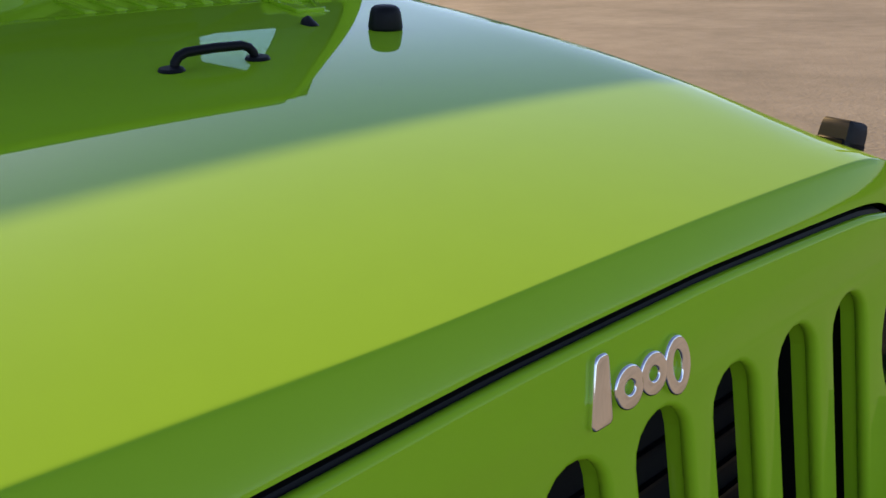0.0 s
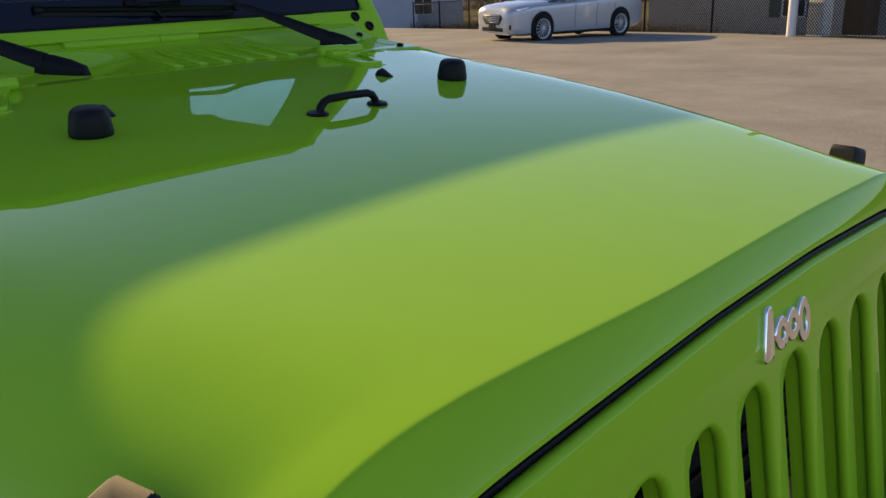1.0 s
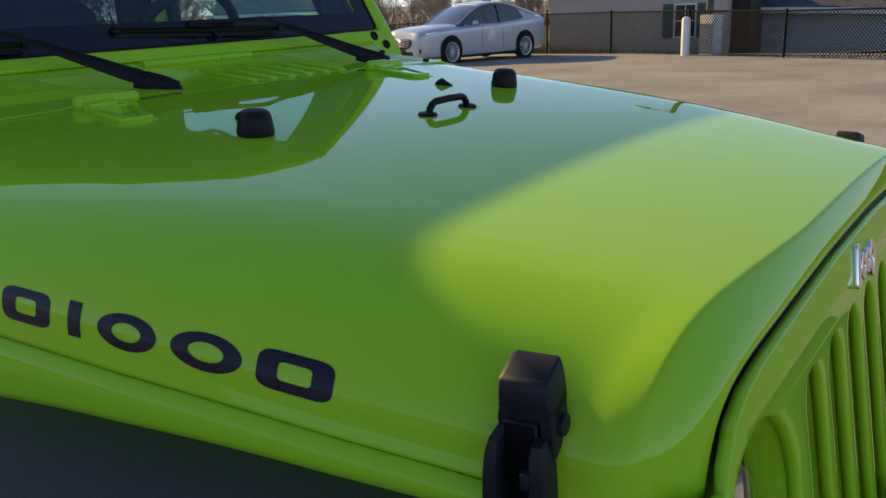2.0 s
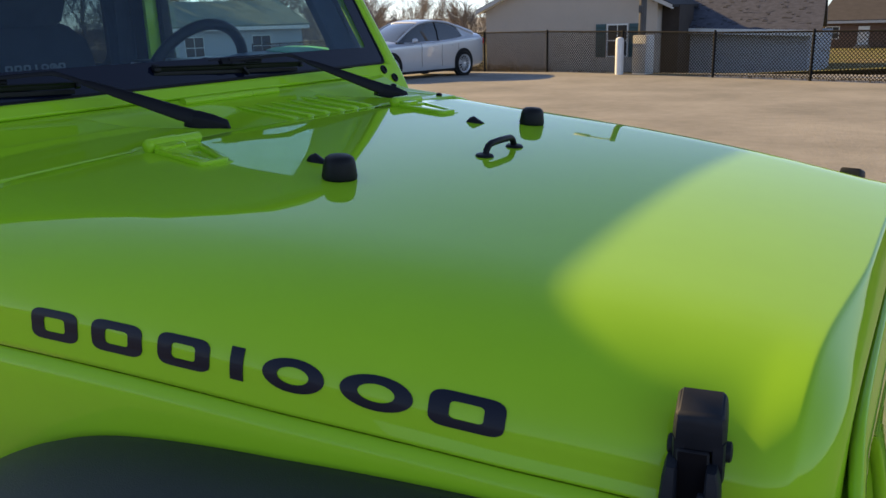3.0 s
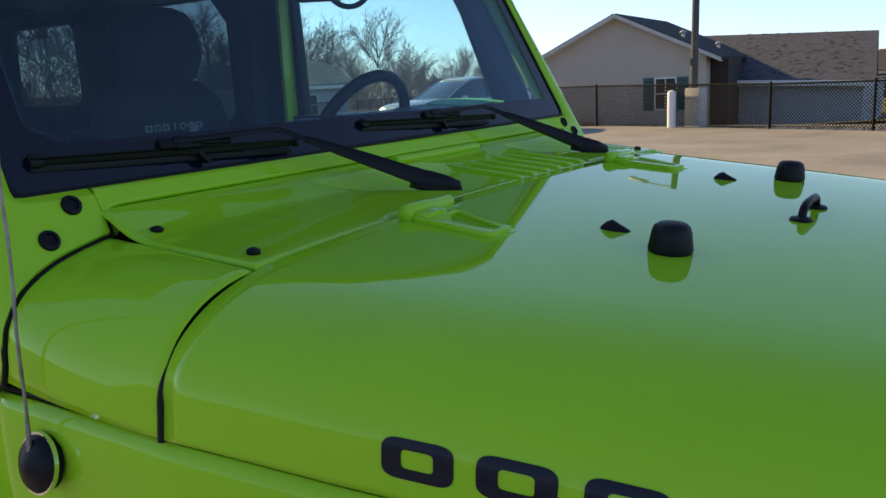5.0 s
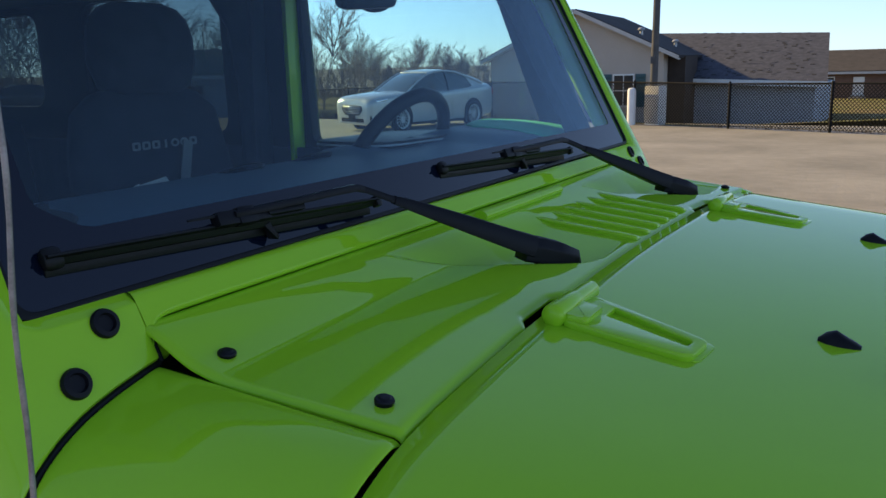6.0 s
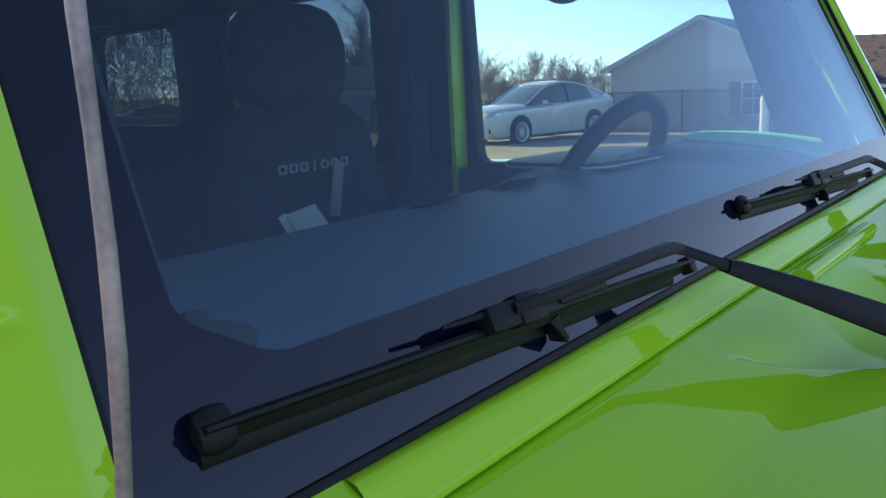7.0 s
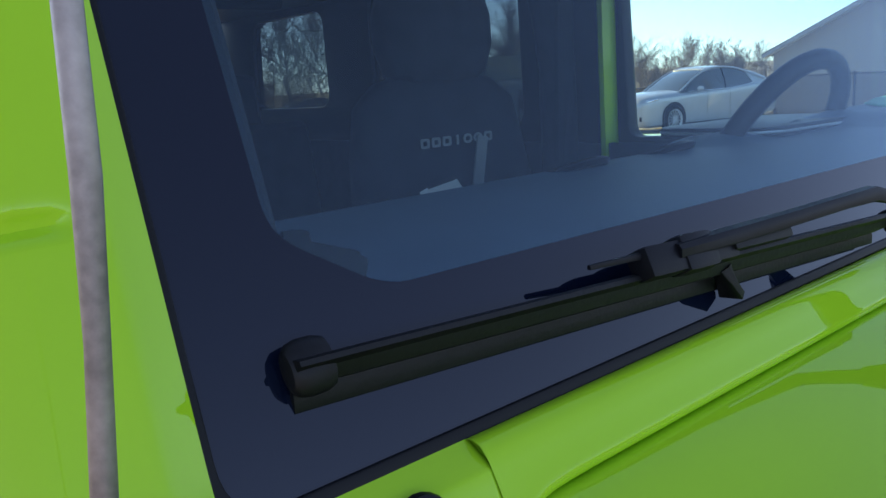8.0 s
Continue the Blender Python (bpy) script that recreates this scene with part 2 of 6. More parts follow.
def quad_corners(p, r, n=6):
    """A convex outline with its corners rounded by r."""
    out = []
    for i in range(len(p)):
        a, b, c = Vector(p[i - 1]), Vector(p[i]), Vector(p[(i + 1) % len(p)])
        s, e = b + (a - b).normalized() * r, b + (c - b).normalized() * r
        for k in range(n + 1):
            t = k / n
            q = (1 - t) ** 2 * s + 2 * t * (1 - t) * b + t * t * e
            out.append((q.x, q.y))
    return out


def frange(a, b, n):
    return [a + (b - a) * i / (n - 1) for i in range(n)]


# ---- ground ----
def ground_z(x, y):
    if y < 1:
        return 0.0
    if y < 22:
        return -0.30 * (y - 1) / 20
    if y < 32:
        return -0.315 - 0.785 * (y - 22) / 10
    return -1.1


def ground_sheet():
    xs = [-2500, -900, -300, -120, -60, -40] + frange(-30, 30, 25) + [40, 60, 120, 300, 900, 2500]
    ys = [-2500, -900, -300, -100, -40, -15, -5, 1, 5, 10, 15, 20, 22, 24, 26, 29, 32, 40, 60, 120, 300, 900, 2500]
    bm = grid(lambda x, y: (x, y, ground_z(x, y)), xs, ys)
    return part("ground", bm, CONCRETE, None, "worn beige paved parking lot with faint stains", kind="structure")


tagged(ground_sheet(), category="ground")
FA, FB = Vector((-12.4, 23.3, 0)), Vector((-1.6, 19.3, 0))        # two posts of the fence
FDIR = (FB - FA).normalized()


def grass_sheet():
    """The grass beyond the fence and beside the lot."""
    n = Vector((-FDIR.y, FDIR.x, 0))
    bm = bmesh.new()

    def sheet(pts):
        bm.faces.new([bm.verts.new(p) for p in pts])
    rows = []
    for k in frange(-60, 60, 41):
        rows.append([FA + FDIR * (k + 5) + n * d for d in ((0.25, 2.5, 5, 8, 12, 20, 40, 80, 150) if k < 4 else (23, 24, 25.5, 27, 29, 33, 42, 80, 150))])
    vv = [[bm.verts.new((p.x, p.y, ground_z(p.x, p.y) + 0.012)) for p in r] for r in rows]
    for a, b in zip(vv, vv[1:]):
        for j in range(len(a) - 1):
            bm.faces.new((a[j], b[j], b[j + 1], a[j + 1]))
    return part("grass_verge", bm, GRASS, None, "patchy dry spring grass behind the fence", kind="structure")


tagged(grass_sheet(), category="grass")

# ---- the green off-road car: its sheet metal ----
car_body = thing("off_road_car", Matrix(), "glossy lime green off-road car with black fittings parked on the lot", "car")
LEFT = 0.893            # the far half of the bonnet in proportion to the near one
XS = [-0.45, -0.036, 0.14, 0.505, 0.733, 0.836, 0.95]
WS = [0.835, 0.812, 0.785, 0.715, 0.66, 0.63, 0.60]


def half_width(x):
    return float(np.interp(x, XS, WS))


def crest(x):
    return 1.169 - 0.04 * x - 0.064 * x * x + 0.012 * (max(0.0, 0.38 - x) / 0.465) ** 3 - 0.006 * (max(0.0, x - 0.5) / 0.48) ** 2


def belly(x):
    """How far the bonnet's top falls from its middle to the shoulder."""
    return float(np.interp(x, [0.0, 0.5, 1.0], [0.012, 0.013, 0.007]))


def skirt(x):
    return 1.037 - 0.05 * x - 0.055 * x * x


FRONT_X, CORNER, NOSE_X = 1.0, 0.075, 0.86
NOSE = [0.875, 0.89, 0.905, 0.92, 0.93, 0.938, 0.944, 0.949, 0.953, 0.956, 0.9585, 0.961, 0.9635, 0.966, 0.9685, 0.971, 0.9735, 0.976, 0.978, 0.980, 0.982, 0.984, 0.986, 0.9885, 0.9915, 0.994, 0.9962, 0.998, 0.9992, 1.0]


def outline_width(x):
    """Half the bonnet's width in plan, its front corners rounded."""
    w = half_width(min(x, 0.925))
    if x <= FRONT_X - CORNER:
        return w
    return w - CORNER + math.sqrt(max(0.0, CORNER ** 2 - (x - FRONT_X + CORNER) ** 2))


def lip_fall(x, ay, near=True):
    """How far the front drops below the bonnet's section, past the crease across its nose."""
    t = max(0.0, min(1.0, (ay - 0.12) / 0.38))
    start = 0.981 + (-0.016 if near else 0.005) * t * t * (3 - 2 * t)
    if x <= start - 0.006:
        return 0.0
    k = (x - start) / (FRONT_X - start)
    slope = max(0.0, (k + math.sqrt(k * k + 0.002)) / 2 - 0.005)
    return (0.028 + 0.012 * t) * (0.74 * slope + 0.26 * (1 - math.sqrt(max(0.0, 1 - max(0.0, k) ** 2))))


SOFT = 0.235


def section_z(zt, top, ze, w, y):
    """Height of the bonnet's cross-section: a flat crown that eases into the shoulder."""
    inner = w - SOFT
    crown = zt - (zt - top) * (y / w) ** 2
    t = max(0.0, min(1.0, (y - inner) / (SOFT - 0.005)))
    return ze + (crown - ze) * math.sqrt(max(0.0, 1 - t ** 2.9))


def bonnet_point(x, s, extra=0.0):
    """A point of the bonnet at x, s from -1 (near edge) to 1 (far edge)."""
    w, wo = half_width(min(x, 0.925)), outline_width(x)
    zt, zl = crest(x), skirt(min(x, 0.9))
    a, k = 0.16, abs(s)
    lip = float(np.interp(x, [0.19, 0.72], [0.034, 0.014]))
    ze = zl + lip
    top = zt - belly(x)
    e = min(1.0, k / 0.92)
    if e < 0.652:
        y = e / 0.652 * (wo - a * wo / w)
    else:
        y = wo - a * wo / w + (a * wo / w - 0.005) * math.sin((e - 0.652) / 0.348 * math.pi / 2)
    z = section_z(zt, top, ze, w, y + (w - wo) * (y / wo) ** 14)
    z -= lip_fall(x, y, s <= 0) + extra
    if k > 0.92:
        t = (k - 0.92) / 0.08
        y += 0.005 * t
        foot = zl if x < NOSE_X else min(z - lip + extra, skirt(x))          # round the front corners the edge stays low
        z -= (lip if x < NOSE_X else z - foot) * t
    return y * (LEFT if s > 0 else -1), z


def bonnet_rear(y):
    return -0.085 + 0.03 * min(1.6, (y / 0.65) ** 2)


def bonnet():
    us = frange(0, 1, 40) + [2 + i for i in range(len(NOSE) + 2)]
    ss = sorted(frange(-0.6, 0.6, 31) + [q * (0.6 + 0.4 * k / 25) for k in range(1, 26) for q in (-1, 1)])

    def fn(u, s):
        y0, _ = bonnet_point(0.0, s)
        if u <= 1:
            x = bonnet_rear(y0) + (NOSE_X - bonnet_rear(y0)) * u
            return (x, *bonnet_point(x, s))
        i = u - 2
        if i < len(NOSE):
            return (NOSE[i], *bonnet_point(NOSE[i], s))
        return (FRONT_X - 0.0008 * (i - len(NOSE) + 1), *bonnet_point(FRONT_X, s, 0.0004 * (i - len(NOSE) + 1)))
    return grid(fn, us, ss)


def surface_z(x, y):
    """Height of the bonnet's top at x, y."""
    w = half_width(x) * (LEFT if y > 0 else 1)
    top = crest(x) - belly(x)
    ze = skirt(x) + float(np.interp(x, [0.19, 0.72], [0.034, 0.014]))
    return section_z(crest(x), top, ze, w, abs(y))


hood = thicken(part("hood", bonnet(), GREEN, car_body, "glossy lime green hood with a softly crowned top"), 0.010)


def on_hood(x, y, lift=0.0, turn=0.0):
    """A pose on the bonnet's top, its z axis along the surface's normal."""
    e = 0.01
    n = Vector((-(surface_z(x + e, y) - surface_z(x - e, y)) / (2 * e), -(surface_z(x, y + e) - surface_z(x, y - e)) / (2 * e), 1)).normalized()
    p = Vector((x, y, surface_z(x, y))) + n * lift
    fx = (Vector((1, 0, 0)) - n * n.x).normalized()
    rot = Matrix((fx, n.cross(fx), n)).transposed().to_4x4()
    return Matrix.Translation(p) @ rot @ pose(0, 0, 0, 0, 0, turn)


# small fittings on the bonnet
for y in (-0.327, 0.327):
    bm = lathe([(0.021, -0.004), (0.0255, 0), (0.0265, 0.004), (0.0235, 0.024), (0.021, 0.031), (0.016, 0.0345), (0.004, 0.036)], 28, on_hood(0.287, y))
    part("hood_stop", bm, RUBBER, hood, "black rubber bump stop")
for y in (-0.264, 0.251):
    sec = []
    for x, w, h in ((-0.018, 0.004, 0.003), (-0.010, 0.010, 0.011), (0.0, 0.012, 0.015), (0.010, 0.012, 0.010), (0.022, 0.010, 0.005), (0.028, 0.006, 0.002)):
        sec.append([(x, w * math.cos(a), max(-0.001, h * math.sin(a))) for a in (2 * math.pi * k / 12 for k in range(12))])
    bm = loft(sec)
    bmesh.ops.transform(bm, matrix=on_hood(0.188, y) @ Matrix.Diagonal((0.85, 0.85, 0.9, 1)), verts=bm.verts)
    part("washer_nozzle", bm, BLACK, hood, "small black washer nozzle")
hp = [(0, -0.052, 0.0), (0, -0.051, 0.009), (0, -0.045, 0.016), (0, -0.036, 0.0195), (0, 0, 0.0205), (0, 0.036, 0.0195), (0, 0.045, 0.016), (0, 0.051, 0.009), (0, 0.052, 0.0)]
bm = tube(hp, 0.0058, 10)
for q in (-1, 1):
    join(bm, lathe([(0.015, -0.002), (0.016, 0.001), (0.014, 0.004), (0.006, 0.006)], 18, pose(0, q * 0.056, 0)))
bmesh.ops.transform(bm, matrix=on_hood(0.379, 0.006), verts=bm.verts)
part("tie_down_loop", bm, BLACK, hood, "black metal tie-down loop")


def hinge(y):
    """A painted bonnet hinge: a barrel behind the seam and a hollowed strap on the bonnet."""
    m = on_hood(-0.003, y)
    slot = quad_corners([(-0.016, 0.006), (0.078, -0.026), (0.080, -0.006), (-0.016, 0.038)], 0.006)
    strap_rim = pierced(quad_corners([(-0.046, -0.030), (0.084, -0.046), (0.089, 0.002), (-0.046, 0.058)], 0.010), [slot], 0.0042, m @ pose(0, 0, 0.0030), 0.0022)
    ob = part("hood_hinge", strap_rim, GREEN, hood, "lime green strap hinge")
    part("flange", prism(quad_corners([(-0.030, -0.026), (0.092, -0.044), (0.097, 0.008), (-0.030, 0.050)], 0.008), 0.0016, m, 0.0012), GREEN, ob)
    bar = lathe([(0.003, -0.038), (0.009, -0.037), (0.0118, -0.034), (0.0126, -0.030), (0.0126, 0.020), (0.0122, 0.0215), (0.0108, 0.022), (0.0106, 0.0235), (0.0106, 0.070), (0.0098, 0.073), (0.005, 0.0745)], 24)
    bmesh.ops.transform(bar, matrix=m @ pose(-0.055, 0, 0.0085, -90), verts=bar.verts)
    part("barrel", bar, GREEN, ob)
    part("neck", prism(quad_corners([(-0.056, -0.028), (-0.020, -0.030), (-0.020, 0.018), (-0.056, 0.018)], 0.006), 0.012, m @ pose(0, 0, 0.001), 0.005, 3), GREEN, ob)
    for x, yb in ((0.000, 0.004), (0.062, -0.014)):
        part("bolt", lathe([(0.0060, 0), (0.0060, 0.0022), (0.0042, 0.0030), (0.0034, 0.0012), (0.001, 0.0010)], 12, m @ pose(x, yb, 0.0016)), GREEN, ob)
    return ob


hinge(-0.353)
hinge(0.345)


# the dark vinyl marking on the near shoulder, as plain shapes
def glyph_shapes(h):
    """Seven plain dark shapes in a row: rounded blocks with a window, one bar, and rings."""
    w, t, hh = h * 1.25, h * 0.34, h / 2
    arc = lambda rx, ry, n=30: [(rx * math.cos(2 * math.pi * k / n), ry * math.sin(2 * math.pi * k / n)) for k in range(n)]
    block = quad_corners([(-w / 2, -hh), (w / 2, -hh), (w / 2, hh), (-w / 2, hh)], 0.3 * h, 6)
    window_hole = quad_corners([(-w / 2 + t, -hh + 0.26 * h), (w / 2 - t, -hh + 0.26 * h), (w / 2 - t, hh - 0.26 * h), (-w / 2 + t, hh - 0.26 * h)], 0.12 * h, 5)
    bar = [(-t / 2, -hh), (t / 2, -hh), (t / 2, hh), (-t / 2, hh)]
    ring = (arc(w * 0.56, hh), [arc(w * 0.56 - t, hh - t * 0.72)])
    return [(block, [window_hole]), (block, [window_hole]), (block, [window_hole]), (bar, []), ring, ring, (block, [window_hole])]


def shoulder(x, d):
    """The near shoulder's point at x, d metres up its curve from the lower edge, and the way outwards there."""
    steps = [Vector((x, *bonnet_point(x, -(1 - 0.4 * k / 80)))) for k in range(81)]
    run = 0.0
    for p, q in zip(steps, steps[1:]):
        l = (q - p).length
        if run + l >= d:
            up = (q - p).normalized()
            return p + up * (d - run), Vector((0.19, -up.z, up.y)).normalized() * -1 if up.z < 0 else Vector((0.15, -up.z, up.y)).normalized()
        run += l
    return steps[-1], Vector((0, 0, 1))


def shape_on_shoulder(outer, holes, cx, wide, high, base):
    bm = pierced(outer, holes, 0.0008)
    for axis, lo, hi, n in ((1, -high / 2, high / 2, 9), (0, -wide / 2, wide / 2, 7)):
        for c in frange(lo, hi, n)[1:-1]:
            no = Vector((0, 0, 0))
            no[axis] = 1
            bmesh.ops.bisect_plane(bm, geom=bm.verts[:] + bm.edges[:] + bm.faces[:], plane_co=no * c, plane_no=no, dist=1e-6)
    for v in bm.verts:
        p, n = shoulder(cx + v.co.x, base(cx) + high / 2 + v.co.y)
        v.co = p + n * (0.0007 + v.co.z)
    return bm


row_h = 0.034
spans = [(0.194, 0.257), (0.276, 0.341), (0.361, 0.424), (0.448, 0.463), (0.485, 0.551), (0.567, 0.640), (0.655, 0.727)]
for (x0, x1), (outer, holes) in zip(spans, glyph_shapes(row_h)):
    w0 = max(x for x, _ in outer) - min(x for x, _ in outer)
    k, mid = (x1 - x0) / w0, (max(x for x, _ in outer) + min(x for x, _ in outer)) / 2
    fit_x = lambda ring: [((x - mid) * k, y) for x, y in ring]
    bm = shape_on_shoulder(fit_x(outer), [fit_x(r) for r in holes], (x0 + x1) / 2, x1 - x0, row_h,
                           lambda x: float(np.interp(x, [0.19, 0.72], [0.0185, 0.0265])))
    part("decal_shape", bm, DECAL, hood, "navy vinyl decal shape", smooth=False)


# ---- the car's front: grille, lamps, badge ----
def capsule(cx, z0, z1, w, n=10):
    r = w / 2
    return [(cx + r * math.cos(radians(a)), z1 - r + r * math.sin(radians(a))) for a in frange(0, 180, n)] + \
           [(cx + r * math.cos(radians(a)), z0 + r + r * math.sin(radians(a))) for a in frange(180, 360, n)]


def disc(cx, cy, r, n=36):
    return [(cx + r * math.cos(2 * math.pi * k / n), cy + r * math.sin(2 * math.pi * k / n)) for k in range(n)]


# plates in the grille's plane: local x runs to the car's left, local y up, local z forward
LEAN = radians(9)                                                       # the grille leans back towards its top
FRONT = Matrix.Translation((1.0, 0, 0.99)) @ Matrix(((0, -math.sin(LEAN), math.cos(LEAN), 0), (1, 0, 0, 0), (0, math.cos(LEAN), math.sin(LEAN), 0), (0, 0, 0, 1))) @ Matrix.Translation((0, -0.99, 0))
SLOTS = [0.034 + 0.099 * k for k in range(-3, 4)]
TOPLINE = [(abs(bonnet_point(FRONT_X, -k)[0]), bonnet_point(FRONT_X, -k)[1] - 0.016) for k in frange(0.02, 0.92, 14)]
TOPLINE += [(abs(bonnet_point(x, -0.92)[0]) - 0.012, bonnet_point(x, -0.92)[1] - 0.016) for x in (0.996, 0.990, 0.980, 0.968, 0.957)]
TOPLINE += [(0.588, 0.85), (0.575, 0.55)]
grille_edge = [(y * LEFT, z) for y, z in TOPLINE[::-1]] + [(-y, z) for y, z in TOPLINE]
slot_holes = [capsule(c, 0.59, 0.946, 0.077) for c in SLOTS]
lamp_y = (-0.449, 0.505)
bm = pierced(grille_edge, slot_holes + [disc(y, 0.857, 0.109) for y in lamp_y], 0.002, FRONT @ Matrix.Translation((0, 0, 0.005)), 0.006)
grille = part("grille", bm, GREEN, car_body, "lime green seven-slot grille")
for c in SLOTS:
    rings = [[FRONT @ Vector((u, v, d)) for u, v in capsule(c, 0.59 + cut, 0.946 - cut, 0.0785 - 2 * cut)] for d, cut in ((0.005, 0.0), (0.0025, 0.0006), (-0.001, 0.002), (-0.006, 0.0036), (-0.015, 0.0050))]
    part("slot_wall", loft([r + r[:1] for r in rings], caps=False), GREEN, grille)
# near-black panels added to shut off the view behind the slots
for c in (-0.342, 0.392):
    part("slot_blind", box(0.006, 0.42, 0.10, FRONT @ Matrix.Translation((c, 0.755, -0.058))), DARK, grille, "near-black panel added to close the view beside the slots")
# the shade inside the grille is put into this plate's colour
part("mesh_screen", box(0.02, 1.10, 0.44, pose(0.895, 0.01, 0.77)), DARK, grille, "near-black radiator screen, coloured as the shade behind the slots")
for k in range(9):
    part("screen_bar", box(0.006, 1.08, 0.006, pose(0.909, 0.01, 0.60 + 0.045 * k)), BLACK, grille)
for y in lamp_y:
    m = FRONT @ Matrix.Translation((y, 0.857, -0.048)) @ Matrix.Diagonal((0.915, 0.915, 1, 1))
    part("lamp_recess", lathe([(0.1195, 0.053), (0.1165, 0.048), (0.1130, 0.040), (0.1085, 0.020), (0.1060, -0.020), (0.1060, -0.030)], 48, m, False), GREEN, grille, "deep lime green headlight recess")
    lamp = part("headlight", lathe([(0.03, -0.05), (0.085, -0.01), (0.092, 0.012), (0.086, 0.014), (0.05, -0.03), (0.01, -0.04)], 36, m), CHROME, car_body, "round headlight with a chrome bowl")
    part("bezel_ring", lathe([(0.0965, 0.0), (0.092, -0.055), (0.106, -0.055), (0.106, 0.010), (0.100, 0.014), (0.0965, 0.010), (0.0965, 0.0)], 36, m), BLACK, lamp)
    lens = part("lens", lathe([(0.095, 0.012), (0.085, 0.026), (0.06, 0.038), (0.03, 0.044), (0.004, 0.046)], 36, m), LENS, lamp, "clear domed glass lens")
    lens.visible_shadow = False
    for k in range(7):                                      # moulded ribs behind the lens
        part("reflector_rib", box(0.004, 0.12 - 0.012 * abs(k - 3), 0.006, m @ pose(0.022 * (k - 3), 0, -0.008), 0.001), CHROME, lamp)
near_run = [(x - 0.008, bonnet_point(x, -1)[0] + 0.010, bonnet_point(x, -1)[1] - 0.006) for x in NOSE[3:]]
far_run = [(x, -y * LEFT, z) for x, y, z in near_run]
front_run = [(0.9905, bonnet_point(FRONT_X, s)[0], bonnet_point(FRONT_X, s, 0.005)[1] - 0.008) for s in frange(-0.92, 0.92, 50)]
part("hood_seal", tube(near_run + front_run + far_run[::-1], 0.0070, 8), SEAL, car_body, "black rubber seal under the hood lip")


def badge():
    """Chrome emblem: a tall bar and three rings, as plain shapes."""
    arc = lambda cx, cy, rx, ry: [(cx + rx * math.cos(2 * math.pi * k / 28), cy + ry * math.sin(2 * math.pi * k / 28)) for k in range(28)]
    bar = quad_corners([(-0.006, -0.001), (0.012, -0.001), (0.014, 0.046), (0.004, 0.046)], 0.004, 4)
    shapes = [(bar, [])] + [(arc(cx, cy, 0.0135, ry), [arc(cx, cy, 0.0068, ry - 0.0078)]) for cx, cy, ry in ((0.033, 0.015, 0.0145), (0.059, 0.015, 0.0145), (0.086, 0.011, 0.021))]
    for outer, holes in shapes:
        bm = pierced(outer, holes, 0.003, FRONT @ Matrix.Translation((-0.041, 0.960, 0.014)) @ Matrix.Diagonal((1.06, 1.06, 1, 1)), 0.0017)
        part("emblem_shape", bm, CHROME, grille, "polished chrome emblem shape")


badge()

# ---- fenders, flares and the cowl ----


def fender(near):
    """The flank below the bonnet."""
    q = -1 if near else LEFT
    xs = frange(-0.335, 0.95, 30)

    def fn(x, k):
        z0 = skirt(min(x, 0.9)) - 0.007
        w = half_width(min(x, 0.93)) + 0.001
        prof = ((-0.02, 0.0), (-0.008, 0.001), (-0.002, -0.004), (0.002, -0.012), (0.004, -0.03), (0.005, -0.08), (0.003, -0.25), (0.0, -0.48))
        return (x, q * (w + prof[k][0]), z0 + prof[k][1])
    return grid(fn, xs, range(8))


def flare(near):
    q = -1 if near else LEFT
    path = [(-0.10, 0.60), (-0.04, 0.72), (0.03, 0.815), (0.11, 0.868), (0.18, 0.905), (0.25, 0.93), (0.33, 0.943), (0.45, 0.948), (0.60, 0.945), (0.75, 0.935), (0.88, 0.918), (0.97, 0.885), (1.02, 0.83), (1.03, 0.76)]
    fine = []
    for i in range(len(path) - 1):                        # a smooth curve through the path
        p0, p1, p2, p3 = path[max(0, i - 1)], path[i], path[i + 1], path[min(len(path) - 1, i + 2)]
        for k in range(6):
            t = k / 6
            fine.append(tuple(0.5 * (2 * b + (c - a) * t + (2 * a - 5 * b + 4 * c - d) * t * t + (3 * b - a - 3 * c + d) * t ** 3) for a, b, c, d in zip(p0, p1, p2, p3)))
    fine.append(path[-1])
    sec = []
    for i, (x, z) in enumerate(fine):
        w = half_width(min(x, 0.93)) + 0.003
        prof = ((0, 0), (0.02, 0.006), (0.08, 0.002), (0.16 + 0.10 * max(0, x) * 0.9, -0.012), (0.19 + 0.09 * max(0, x), -0.03), (0.195 + 0.09 * max(0, x), -0.075), (0.18 + 0.09 * max(0, x), -0.08), (0.15, -0.045), (0, -0.03))
        sec.append([(x, q * (w + a), z + b) for a, b in prof])
    return loft(sec)


for near in (True, False):
    f = thicken(part("front_fender", fender(near), GREEN, car_body, "lime green flank under the hood"), 0.012, (0, -1 if near else 1, 0))
    q = -1 if near else LEFT
    # black strip in the side gap: its shadow line put in as colour
    part("side_shade_strip", tube([(x, q * (half_width(min(x, 0.93)) - 0.013), skirt(min(x, 0.9)) - 0.002) for x in frange(-0.32, 0.93, 40)], 0.0055, 8), SEAL, car_body, "black strip standing in for the shadow line under the hood edge")
    # black seal that also fills the seam, so the gap's shade is in its colour
    part("seam_seal", tube([(bonnet_rear(y) - 0.004, y, z - 0.009) for y, z in ((bonnet_point(-0.04, s * (-1 if near else 1))) for s in frange(0.0, 0.985, 60))], 0.0046, 8), SEAL, car_body, "black seal filling the hood seam to keep the gap dark")
    part("fender_flare", flare(near), FLARE, car_body, "dark grey grained plastic fender flare")


def cowl_z(x):
    return 1.177 + 0.130 * max(0.0, -0.06 - x)


